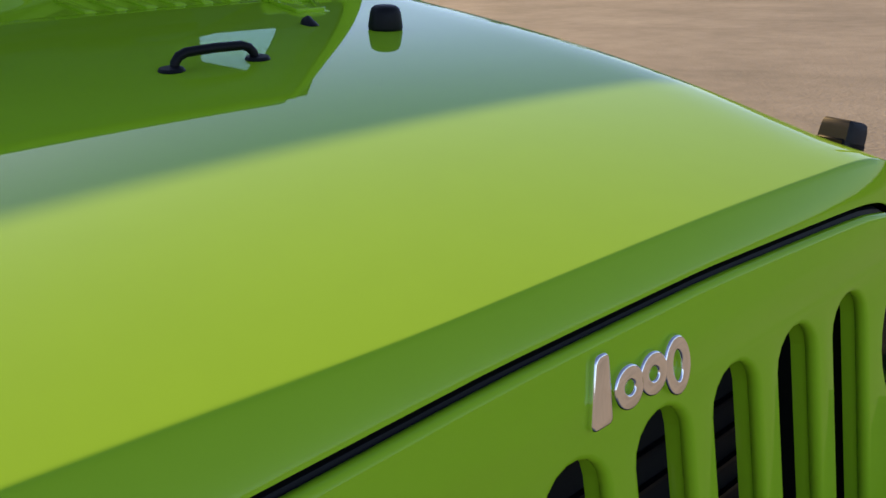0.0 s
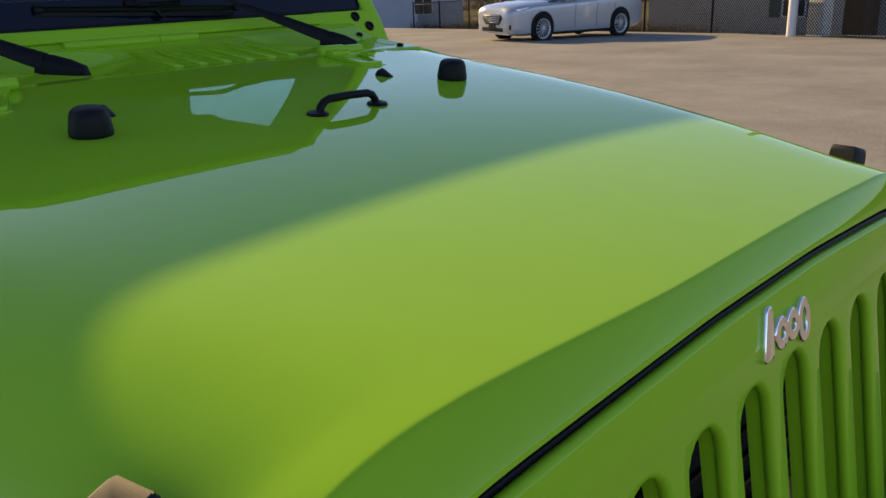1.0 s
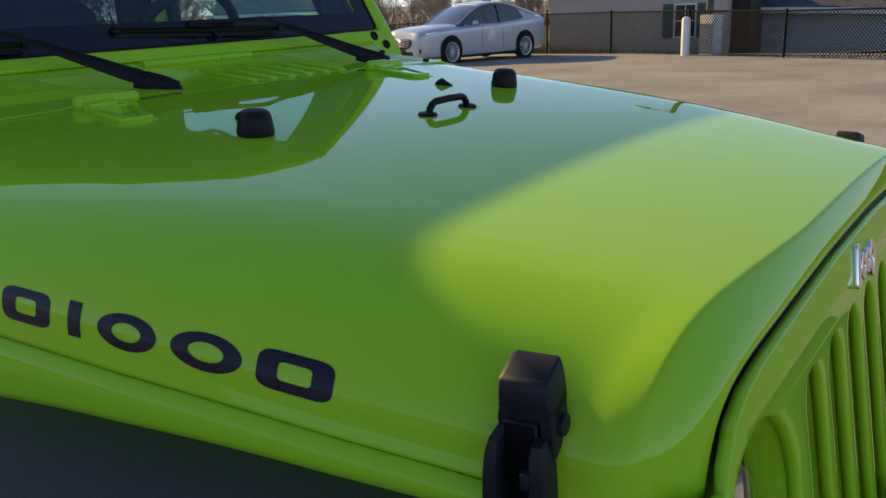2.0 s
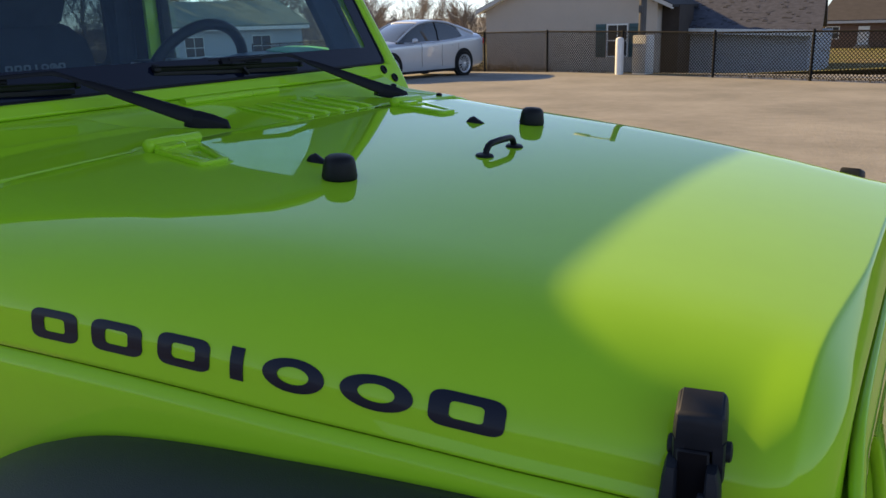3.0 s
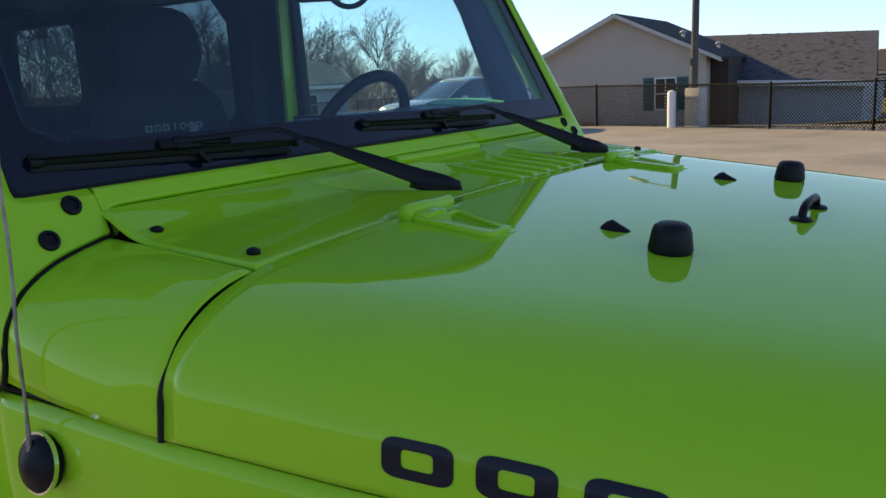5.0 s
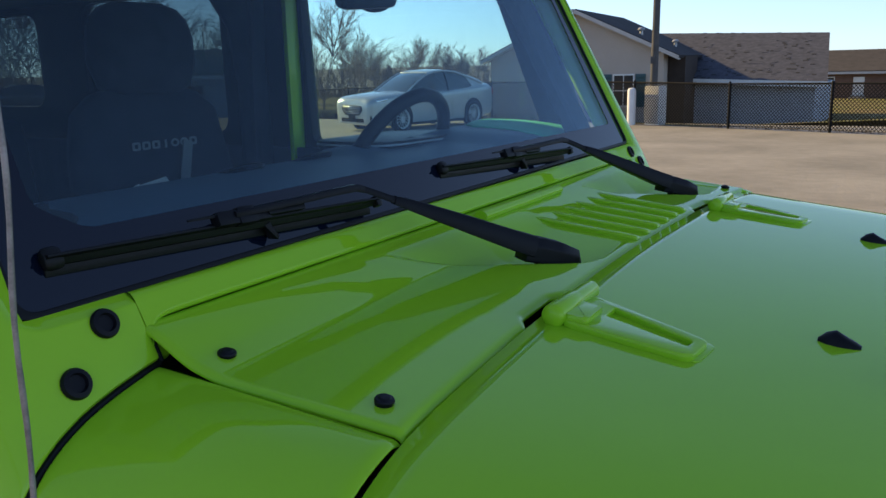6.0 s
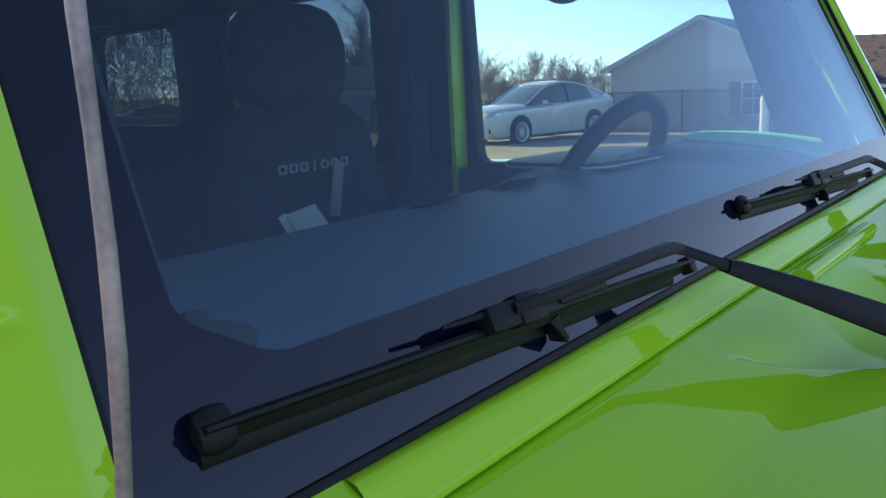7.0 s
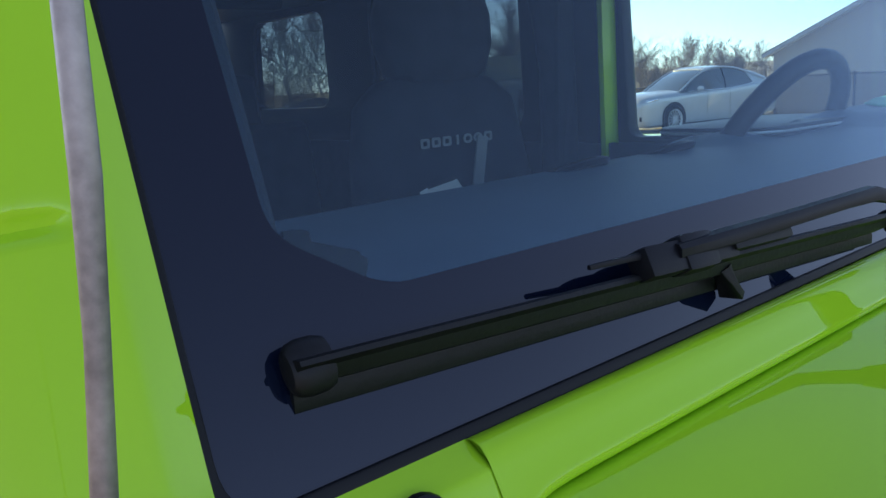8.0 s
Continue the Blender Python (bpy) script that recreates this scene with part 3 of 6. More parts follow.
def bump(v, lo, hi, soft):
    def ease(t):
        t = max(0.0, min(1.0, t))
        return t * t * (3 - 2 * t)
    return ease((v - lo) / soft) * ease((hi - v) / soft)


def ease(t):
    t = max(0.0, min(1.0, t))
    return t * t * (3 - 2 * t)


def cowl_edge(x):
    """The cowl's near edge in plan."""
    return -0.655 - 0.090 * (-0.058 - x)


HINGES = (-0.353, 0.345)


def cowl_front(y):
    """Where the cowl ends at the bonnet's seam, cut back round the hinge barrels."""
    return bonnet_rear(y) - 0.0044 - 0.013 * max(bump(y, h - 0.056, h + 0.078, 0.032) for h in HINGES)


def lip_rise(x):
    """The fold behind which the cowl rises to the rail."""
    d = -0.228 - x
    return min(0.0185, 0.23 * (d + math.sqrt(d * d + 0.00006)) / 2)


def well(x, y):
    """Depth of the pressed pocket round a wiper's pivot: crisp along its near and front edges, running out at the back."""
    near = -0.762 * (x + 0.235) + 0.647 * (y + 0.295)
    front = -0.104 - x
    corner = 0.020                                       # the two crisp edges meet in a round corner
    d = corner - math.hypot(corner - near, corner - front) if near < corner and front < corner else min(near, front)
    return 0.024 * ease(d / 0.011) * max(0.0, min(1.0, (0.012 - y) / 0.17)) * ease((x + 0.285) / 0.07)


def cowl():
    es = [0.0, 0.0008, 0.002, 0.004] + frange(0.007, 0.993, 400) + [0.996, 0.998, 0.9992, 1.0]
    ts = [0.0, 0.006, 0.016, 0.03] + frange(0.05, 0.955, 74) + [0.970, 0.982, 0.992, 0.998, 1.0]

    def fn(e, t):
        y = -0.66 + 1.27 * e
        x0 = cowl_front(y)
        x = x0 + (-0.3200 - x0) * t
        left = cowl_edge(x)
        y = left + (0.61 - left) * e
        z = cowl_z(x) - 0.003 * (y / 0.65) ** 2 * (1 - t)
        z += lip_rise(x)
        z -= 0.010 * max(0.0, (abs(y) - 0.35) / 0.30) ** 2 * t * (1 - ease((-0.25 - x) / 0.05))
        for dy in (0.0, 0.6):
            z -= well(x, y - dy)
        z -= 0.010 * max(0.0, (t - 0.93) / 0.07) ** 2
        z -= 0.006 * max(0.0, (0.03 - t) / 0.03) ** 2 + 0.006 * max(0.0, (0.004 - e) / 0.004) ** 2
        return (x, y, z)
    return grid(fn, es, ts)


cowl_ob = thicken(part("cowl_panel", cowl(), GREEN, car_body, "lime green cowl panel with pressed wiper wells"), 0.006)
for k in range(6):                                          # vent louvres, each open along its near side
    y0 = 0.021 + 0.0508 * k
    sec = []
    for x, f in ((-0.0965, 0.02), (-0.097, 0.45), (-0.099, 0.85), (-0.104, 1.0), (-0.17, 1.0), (-0.220, 0.95), (-0.236, 0.65), (-0.246, 0.25), (-0.252, 0.02)):
        z = cowl_z(x) + lip_rise(x) - 0.0012
        y = y0 - 0.011 * (-0.098 - x) / 0.15
        sec.append([(x, y + a * (0.80 + 0.20 * f), z + b * f) for a, b in ((-0.0115, -0.002), (-0.0122, 0.0045), (-0.0105, 0.0066), (-0.006, 0.0074), (0.000, 0.0068), (0.006, 0.0046), (0.011, 0.0016), (0.0125, -0.002))])
    part("louvre", loft(sec), GREEN, cowl_ob)
strip_z = cowl_z(-0.288) + 0.0165
part("cowl_seal_cover", join(tube([(-0.288, y, strip_z) for y in frange(-0.105, 0.085, 12)], 0.0105, 14, 0.8), tube([(-0.288, y, strip_z) for y in frange(0.087, 0.172, 8)], 0.0100, 14, 0.8)), GREEN, cowl_ob, "raised lime green cover strip")
for x, y in ((-0.247, -0.640), (-0.095, -0.626), (-0.247, 0.585), (-0.095, 0.572)):
    z = cowl_z(x) + lip_rise(x) - 0.010 * ((abs(y) - 0.35) / 0.30) ** 2 * min(1.0, (-0.07 - x) / 0.235)
    part("push_pin", lathe([(0.0075, -0.003), (0.0083, 0.001), (0.0075, 0.0025), (0.0055, 0.0028), (0.0045, 0.0042), (0.002, 0.0045)], 18, pose(x, y, z, 0, 10)), BLACK, cowl_ob, "black push pin")

# ---- windscreen ----
SCREEN = Matrix(((0, -0.44, 0.898, -0.330), (1, 0, 0, -0.045), (0, 0.898, 0.44, 1.250), (0, 0, 0, 1)))
FACE, BEND = 0.0125, 0.030
ARC_U = [0.6265, 0.642, 0.657, 0.676, 0.694, 0.709, 0.7225, 0.735, 0.7465, 0.759]
ARC_V = [-0.0645, -0.0668, -0.0700, -0.0740, -0.0788, -0.0835, -0.0890, -0.0948, -0.1015, -0.1095]


def foot_section(w, shift=0.0):
    """Across the foot from the rail's joint to the body side: u, n, outward normal, and the height of the lower edge there."""
    flat = 0.1325
    if w <= flat:
        u = 0.6265 + w
        return u - shift * w / flat, FACE, (0.0, 1.0), float(np.interp(u, ARC_U, ARC_V))
    if w <= flat + BEND * math.pi / 2:
        a = (w - flat) / BEND
        return 0.759 - shift + BEND * math.sin(a), FACE - BEND * (1 - math.cos(a)), (math.sin(a), math.cos(a)), float(np.interp(math.degrees(a), [0, 30, 60, 90], [-0.1095, -0.1240, -0.1430, -0.1720]))
    back = w - flat - BEND * math.pi / 2
    return 0.789 - shift, FACE - BEND - back, (1.0, 0.0), float(np.interp(back, [0, 0.02, 0.05, 0.12], [-0.172, -0.190, -0.192, -0.155]))


def foot_edge(w, q):
    """A point just under the foot's lower edge."""
    u, n, (nu, nn), v = foot_section(w)
    return SCREEN @ Vector((q * (u - nu * 0.0022), v - 0.0024, n - nn * 0.0022))


def corner_panel(near):
    """The rounded corner between the bonnet's seam and the foot of the windscreen."""
    q, qs = (-1, -1) if near else (LEFT, 0.945)
    ws = [0.0 + 0.150 * (k / 20) for k in range(21)] + [0.160, 0.172, 0.184, 0.198]

    def fn(t, k):
        yk = 0.6585 + 0.155 * math.sin(min(1.0, k / 20) * math.pi / 2)
        x0 = bonnet_rear(yk) - 0.0046
        w, zt, zl = half_width(x0), cowl_z(x0) - 0.004, skirt(x0)
        ze = zl + 0.034
        if k <= 20:
            e = k / 20 * math.pi / 2
            y, z = 0.6585 + (w - 0.005 - 0.6585) * math.sin(e), ze + (zt - ze) * max(0.0, 1 - math.sin(e) ** 2) ** 0.5
        else:
            e = (k - 20) / 4
            y, z = w - 0.005 + 0.005 * e, ze + (zl - ze) * e
        a, b = Vector((x0, q * y, z)), foot_edge(ws[k], qs)
        p = a.lerp(b, t)
        swell = math.sin(math.pi * t) * 0.006 * min(1.0, k / 5)
        lift = math.cos(min(1.0, k / 20) * math.pi / 2)
        p += Vector((0, (-1 if near else 1) * swell * (1 - lift), swell * lift))
        edge = max(0.0, 1 - t / 0.03) ** 2 * 0.004 + max(0.0, 1 - (1 - t) / 0.02) ** 2 * 0.003 + max(0.0, 1 - k / 1.0) * 0.004
        return p - Vector((0, (-1 if near else 1) * edge * (1 - lift), edge * lift))
    return grid(fn, [0, 0.004, 0.012, 0.03] + frange(0.06, 0.94, 18) + [0.98, 0.99, 0.996, 1.0], range(25))


for near in (True, False):
    thicken(part("cowl_corner", corner_panel(near), GREEN, car_body, "rounded lime green cowl corner"), 0.008, (0, -1 if near else 1, 1))

opening = quad_corners([(-0.7285, 0.000), (0.713, 0.004), (0.679, 0.388), (-0.703, 0.388)], 0.020, 8)
FOOT = [(0.600, -0.056), (0.634, -0.064), (0.669, -0.071), (0.700, -0.079), (0.727, -0.087), (0.758, -0.103), (0.774, -0.116), (0.790, -0.138), (0.797, -0.148), (0.797, -0.03)]


def hole_edge(v):
    """The near edge of the screen's opening."""
    return 0.7235 - 0.066 * max(0.0, v)


ROUND, BEVEL = 0.013, 0.016          # how wide the opening's rim falls back: below the glass, beside it


def dip(u, v):
    """How far the face falls back at the rounded rim of the opening (u counted outwards)."""
    cr = 0.016                                               # the opening's corner radius
    du, dv = u - hole_edge(v), -v
    du *= ROUND / BEVEL if du > 0 else 1.0
    if du < -cr and dv < -cr:
        return 0.0085
    d = max(du, dv) if du < -cr or dv < -cr else math.hypot(max(0.0, du + cr), max(0.0, dv + cr)) - cr
    k = max(0.0, 1 - max(0.0, d) / ROUND)
    return 0.0085 * (math.sqrt(k * k + 0.004) - 0.0632) / 0.939


def crease(u, v):
    """A shallow pressed line across the pillar."""
    return 0.0042 * math.exp(-((v - 0.101 - 0.15 * (u - 0.73)) / 0.0040) ** 2) * ease((u - 0.734) / 0.012)


def near_foot():
    ws = [-0.014, -0.006, 0.0, 0.0006, 0.002, 0.004] + frange(0.008, 0.1325, 26) + [0.1325 + BEND * radians(a) for a in range(10, 91, 10)] + [0.19, 0.21, 0.23, 0.30]
    ts = [0.0, 0.008, 0.02, 0.04] + frange(0.08, 0.80, 12) + frange(0.82, 1.0, 14) + [1.01]

    def fn(w, t):
        u, n, (nu, nn), low = foot_section(w)
        v = low + (0.0 - low) * min(1.0, t)
        drop = 0.008 * max(0.0, 1 - (v - low) / 0.0035) ** 2 * (1 if t < 0.1 else 0) + (0.006 if v < -0.040 else 0.0016) * min(1.0, max(0.0, 1 - w / 0.003) ** 2) + dip(u, v)
        if t > 1:
            drop = 0.03
        return SCREEN @ Vector((-(u - nu * drop), v, n - nn * drop))
    return grid(fn, ws, ts)


def near_pillar():
    cols = [-0.02] + frange(0.0, 1.0, 9) + [1.4, 2.0, 2.6] + [3 + k for k in range(1, 10)] + [13, 14]
    vs = sorted(set(frange(0.0, 0.416, 40) + frange(0.085, 0.12, 16)))

    def fn(c, v):
        inner, bend_u = hole_edge(v), 0.759 - 0.10 * max(0.0, v)
        if c < 0:
            return SCREEN @ Vector((-inner, v, -0.02))
        if c <= 1:
            u = inner + BEVEL * c
        elif c <= 3:
            u = inner + BEVEL + (bend_u - inner - BEVEL) * (c - 1) / 2
        elif c <= 12:
            a = (c - 3) / 9 * math.pi / 2
            return SCREEN @ Vector((-(bend_u + BEND * math.sin(a)), v, FACE - BEND * (1 - math.cos(a)) - crease(bend_u, v)))
        else:
            return SCREEN @ Vector((-(bend_u + BEND), v, FACE - BEND - 0.06 * (c - 12)))
        return SCREEN @ Vector((-u, v, FACE - dip(u, v) - crease(u, v)))
    return grid(fn, cols, vs)


far_plate = [(u * 0.945, v) for u, v in FOOT] + quad_corners([(0.70, 0.1), (0.704, 0.416), (-0.735, 0.416), (-0.70, 0.1)], 0.11, 8)[9:18] + [(-0.70, 0.416), (-0.70, 0.400), (0.691, 0.400), (0.726, -0.0085), (0.567, -0.0085)]
bm = pierced(far_plate, [], 0.045, SCREEN @ pose(0, 0, -0.0215), 0.011)
frame_ob = part("windscreen_frame", bm, GREEN, car_body, "lime green windscreen frame")
part("frame_foot", near_foot(), GREEN, frame_ob, "lime green foot of the windscreen frame")
part("frame_pillar", near_pillar(), GREEN, frame_ob, "lime green windscreen pillar")
run = [foot_edge(w, -1) for w in frange(-0.0, 0.26, 60)]
part("joint", tube([p - SCREEN.to_3x3() @ Vector((0, 0, 0.004)) for p in run], 0.0034, 8), SEAL, frame_ob, "dark joint line")
part("joint", tube([SCREEN @ Vector((0.6255 * -1, v, FACE - 0.0040)) for v in frange(-0.043, -0.066, 6)], 0.0026, 8), SEAL, frame_ob, "dark joint line")
run = [(0.614, -0.040), (0.618, -0.050)] + [(u + 0.006, v - 0.004) for u, v in FOOT[1:9]]
part("joint", tube([SCREEN @ Vector((0.945 * u, v - 0.006, 0.012 + 0.018 * math.sin(math.pi * i / 9))) for i, (u, v) in enumerate(run)], 0.0025, 8), SEAL, frame_ob, "dark joint line")
m = Matrix(((1, 0, 0, 0), (0, 0, 1, 0.690), (0, 1, 0, 0), (0, 0, 0, 1)))
part("foot_side", prism([(-0.312, 1.228), (-0.284, 1.171), (-0.260, 1.122), (-0.264, 1.095), (-0.284, 1.050), (-0.295, 1.040), (-0.385, 1.034), (-0.42, 1.228)], 0.020, m, 0.007, 3), GREEN, frame_ob)
m = Matrix(((1, 0, 0, 0), (0, 0, -1, -0.834), (0, 1, 0, 0), (0, 0, 0, 1)))
BOLT = [(0.0118, -0.003), (0.0128, 0.001), (0.0115, 0.0038), (0.0080, 0.0044), (0.0070, 0.0012), (0.0030, 0.0010)]
for x, z in ((-0.311, 1.171), (-0.306, 1.105)):
    part("frame_bolt", lathe(BOLT, 24, m @ pose(x, z, 0.0005)), BLACK, frame_ob, "black socket bolt")


def rail_section(u):
    """Glass rim, face and rolled lower edge of the rail under the screen."""
    low = -0.0295 - 0.012 * math.exp(-(u + 0.6245) / 0.007)
    pts = [(0.0, -0.02), (0.0, FACE - 0.009), (-0.001, FACE - 0.005), (-0.0035, FACE - 0.0018), (-0.0085, FACE), (-0.014, FACE + 0.0004), (low + 0.010, FACE + 0.0010), (low + 0.006, FACE + 0.0018)]
    pts += [(low + 0.0045 * (1 - math.sin(radians(a))), FACE + 0.0020 - 0.0045 * (1 - math.cos(radians(a)))) for a in range(0, 91, 15)]
    return pts + [(low, FACE - 0.008), (low + 0.001, -0.02)]


us = [-0.6290, -0.6260, -0.622, -0.619, -0.615, -0.610, -0.603, -0.595] + frange(-0.58, 0.600, 24)
part("lower_rail", grid(lambda u, k: SCREEN @ Vector((u, *rail_section(u)[k])), us, range(len(rail_section(0)))), GREEN, frame_ob, "lime green rail under the screen")
for u, v in ((-0.664, -0.021), (-0.7065, -0.0585), (0.675, -0.018), (0.71, -0.045)):
    part("frame_bolt", lathe(BOLT, 24, SCREEN @ pose(u, v, FACE + 0.0004)), BLACK, frame_ob, "black socket bolt")
seal_in = quad_corners([(-0.7214, 0.0036), (0.7100, 0.0080), (0.676, 0.3845), (-0.6968, 0.3845)], 0.02, 8)
part("glass_seal", pierced(opening, [seal_in], 0.004, SCREEN @ pose(0, 0, 0.001), 0.001), SEAL, frame_ob, "black rubber glass seal")
pane = part("windscreen_glass", prism(opening, 0.004, SCREEN @ pose(0, 0, -0.004)), GLASS, frame_ob, "clear faintly blue windscreen glass", smooth=False)
pane.visible_shadow = False
band_in = quad_corners([(-0.636, 0.0625), (0.655, 0.056), (0.642, 0.355), (-0.660, 0.355), (-0.6755, 0.090)], 0.012, 5)
part("ceramic_band", pierced(opening, [band_in], 0.0010, SCREEN @ pose(0, 0, 0.0008)), FRIT, frame_ob, "black ceramic band round the glass", smooth=False)


def strap(points, sizes):
    """A bar of chamfered rectangular section through the points; sizes: width and height at each."""
    pts, sec = [Vector(p) for p in points], []
    for i, p in enumerate(pts):
        d = (pts[min(i + 1, len(pts) - 1)] - pts[max(i - 1, 0)]).normalized()
        s = d.cross(Vector((0, 0, 1))).normalized()
        u = s.cross(d)
        w, h = sizes[i][0] / 2, sizes[i][1] / 2
        sec.append([p + s * a * w + u * b * h for a, b in ((-1, -0.9), (-0.9, -1), (0.9, -1), (1, -0.9), (1, 0.3), (0.62, 1), (-0.62, 1), (-1, 0.3))])
    return loft(sec)


def on_screen(u, v, n):
    return SCREEN @ Vector((u, v, n))


def wiper(dy):
    w = thing("wiper", Matrix.Translation((0, dy, 0)), "", "")
    w.parent = car_body
    house = strap([(-0.131, -0.135, 1.176), (-0.136, -0.141, 1.187), (-0.150, -0.159, 1.1945), (-0.166, -0.179, 1.2020), (-0.180, -0.197, 1.2070)],
                  [(0.018, 0.010), (0.030, 0.024), (0.034, 0.031), (0.034, 0.033), (0.032, 0.031)])
    join(house, lathe([(0.016, -0.045), (0.016, 0.0), (0.010, 0.006)], 18, pose(-0.158, -0.170, 1.186)))
    bmesh.ops.bevel(house, geom=[e for e in house.edges if e.calc_length() > 0.012], offset=0.0022, segments=2, profile=0.7, affect="EDGES")
    arm = part("arm", house, BLACK, w, "black wiper arm with a rounded pivot housing")
    line = [(-0.172, -0.187, 1.2085), (-0.186, -0.205, 1.2170), (-0.220, -0.248, 1.2400), (-0.252, -0.289, 1.2615), (-0.272, -0.315, 1.2750), (-0.282, -0.329, 1.2815)]
    channel = strap(line, [(0.035, 0.026), (0.035, 0.025), (0.030, 0.021), (0.024, 0.0165), (0.019, 0.0130), (0.013, 0.0100)])
    part("channel", channel, BLACK, arm)
    ridge = strap([Vector(p) + Vector((-0.002, -0.002, k)) for p, k in zip(line[:-1], (0.0135, 0.0130, 0.0110, 0.0088, 0.0070))], [(0.014, 0.003), (0.014, 0.003), (0.012, 0.003), (0.009, 0.0025), (0.007, 0.002)])
    part("ridge", ridge, BLACK, arm)
    elbow = on_screen(-0.318, 0.034, 0.043)
    part("rod", strap([line[-2], line[-1], (-0.294, -0.345, 1.2905), elbow], [(0.010, 0.008), (0.010, 0.008), (0.0095, 0.0075), (0.009, 0.007)]), BLACK, arm)
    hook = strap([elbow + Vector((0.002, 0.003, -0.002)), on_screen(-0.326, 0.0350, 0.0435), on_screen(-0.360, 0.0360, 0.041), on_screen(-0.41, 0.0370, 0.036), on_screen(-0.46, 0.0385, 0.031), on_screen(-0.50, 0.040, 0.028)],
                 [(0.010, 0.008), (0.010, 0.008), (0.009, 0.007), (0.009, 0.007), (0.010, 0.007), (0.009, 0.006)])
    part("hook", hook, BLACK, w)
    clip = join(box(0.070, 0.0150, 0.013, SCREEN @ pose(-0.487, 0.0365, 0.0235, 0, 0, -3), 0.004), box(0.026, 0.0185, 0.014, SCREEN @ pose(-0.484, 0.0365, 0.0245, 0, 0, -3), 0.005),
                box(0.055, 0.0100, 0.010, SCREEN @ pose(-0.430, 0.0340, 0.0270, 0, 0, -3), 0.003), strap([on_screen(-0.515, 0.042, 0.026), on_screen(-0.551, 0.0445, 0.022)], [(0.003, 0.003), (0.002, 0.002)]))
    part("clip", clip, BLACK, w, "black blade clip")
    us = frange(-0.688, -0.272, 18)
    sag = lambda u: (u + 0.688) / 0.416
    sec = []
    for u in us:
        k = sag(u)
        v, n = 0.0415 - 0.0245 * k, 0.007 + 0.017 * k
        hgt = float(np.interp(k, [0, 0.06, 0.45, 0.95, 1], [0.0044, 0.0047, 0.0052, 0.0050, 0.0035]))
        sec.append([on_screen(u, v + a * hgt, n + b) for a, b in ((-1, -0.004), (-1, 0.000), (-0.55, 0.0025), (-0.1, 0.0040), (0.15, 0.0085), (0.55, 0.0085), (0.85, 0.0050), (1, -0.002), (0.2, -0.005))])
    part("blade", loft(sec), RUBBER, w, "black wiper blade")
    part("lip", strap([on_screen(u, 0.0335 - 0.0225 * sag(u), 0.002 + 0.006 * sag(u)) for u in us], [(0.003, 0.008)] * 18), RUBBER, w)
    cap = loft([[on_screen(u + 0.003, 0.0425 + r * 1.36 * math.cos(a), 0.007 + r * 0.8 * math.sin(a)) for a in (2 * math.pi * k / 18 for k in range(18))] for u, r in ((-0.6925, 0.0025), (-0.6920, 0.0050), (-0.6900, 0.0066), (-0.6860, 0.0073), (-0.6800, 0.0072), (-0.6765, 0.0064), (-0.6755, 0.0045))])
    part("end_cap", cap, RUBBER, w)
    tail = box(0.010, 0.0135, 0.010, SCREEN @ pose(-0.2745, 0.0168, 0.0255, 0, 0, -3), 0.003)
    part("end_cap", tail, RUBBER, w)
    part("nozzle_hook", strap([on_screen(-0.452, 0.026, 0.016), on_screen(-0.449, 0.019, 0.014), on_screen(-0.440, 0.012, 0.008)], [(0.009, 0.008), (0.009, 0.007), (0.012, 0.007)]), BLACK, w)
    return w


for dy in (0.0, 0.610):
    wiper(dy)


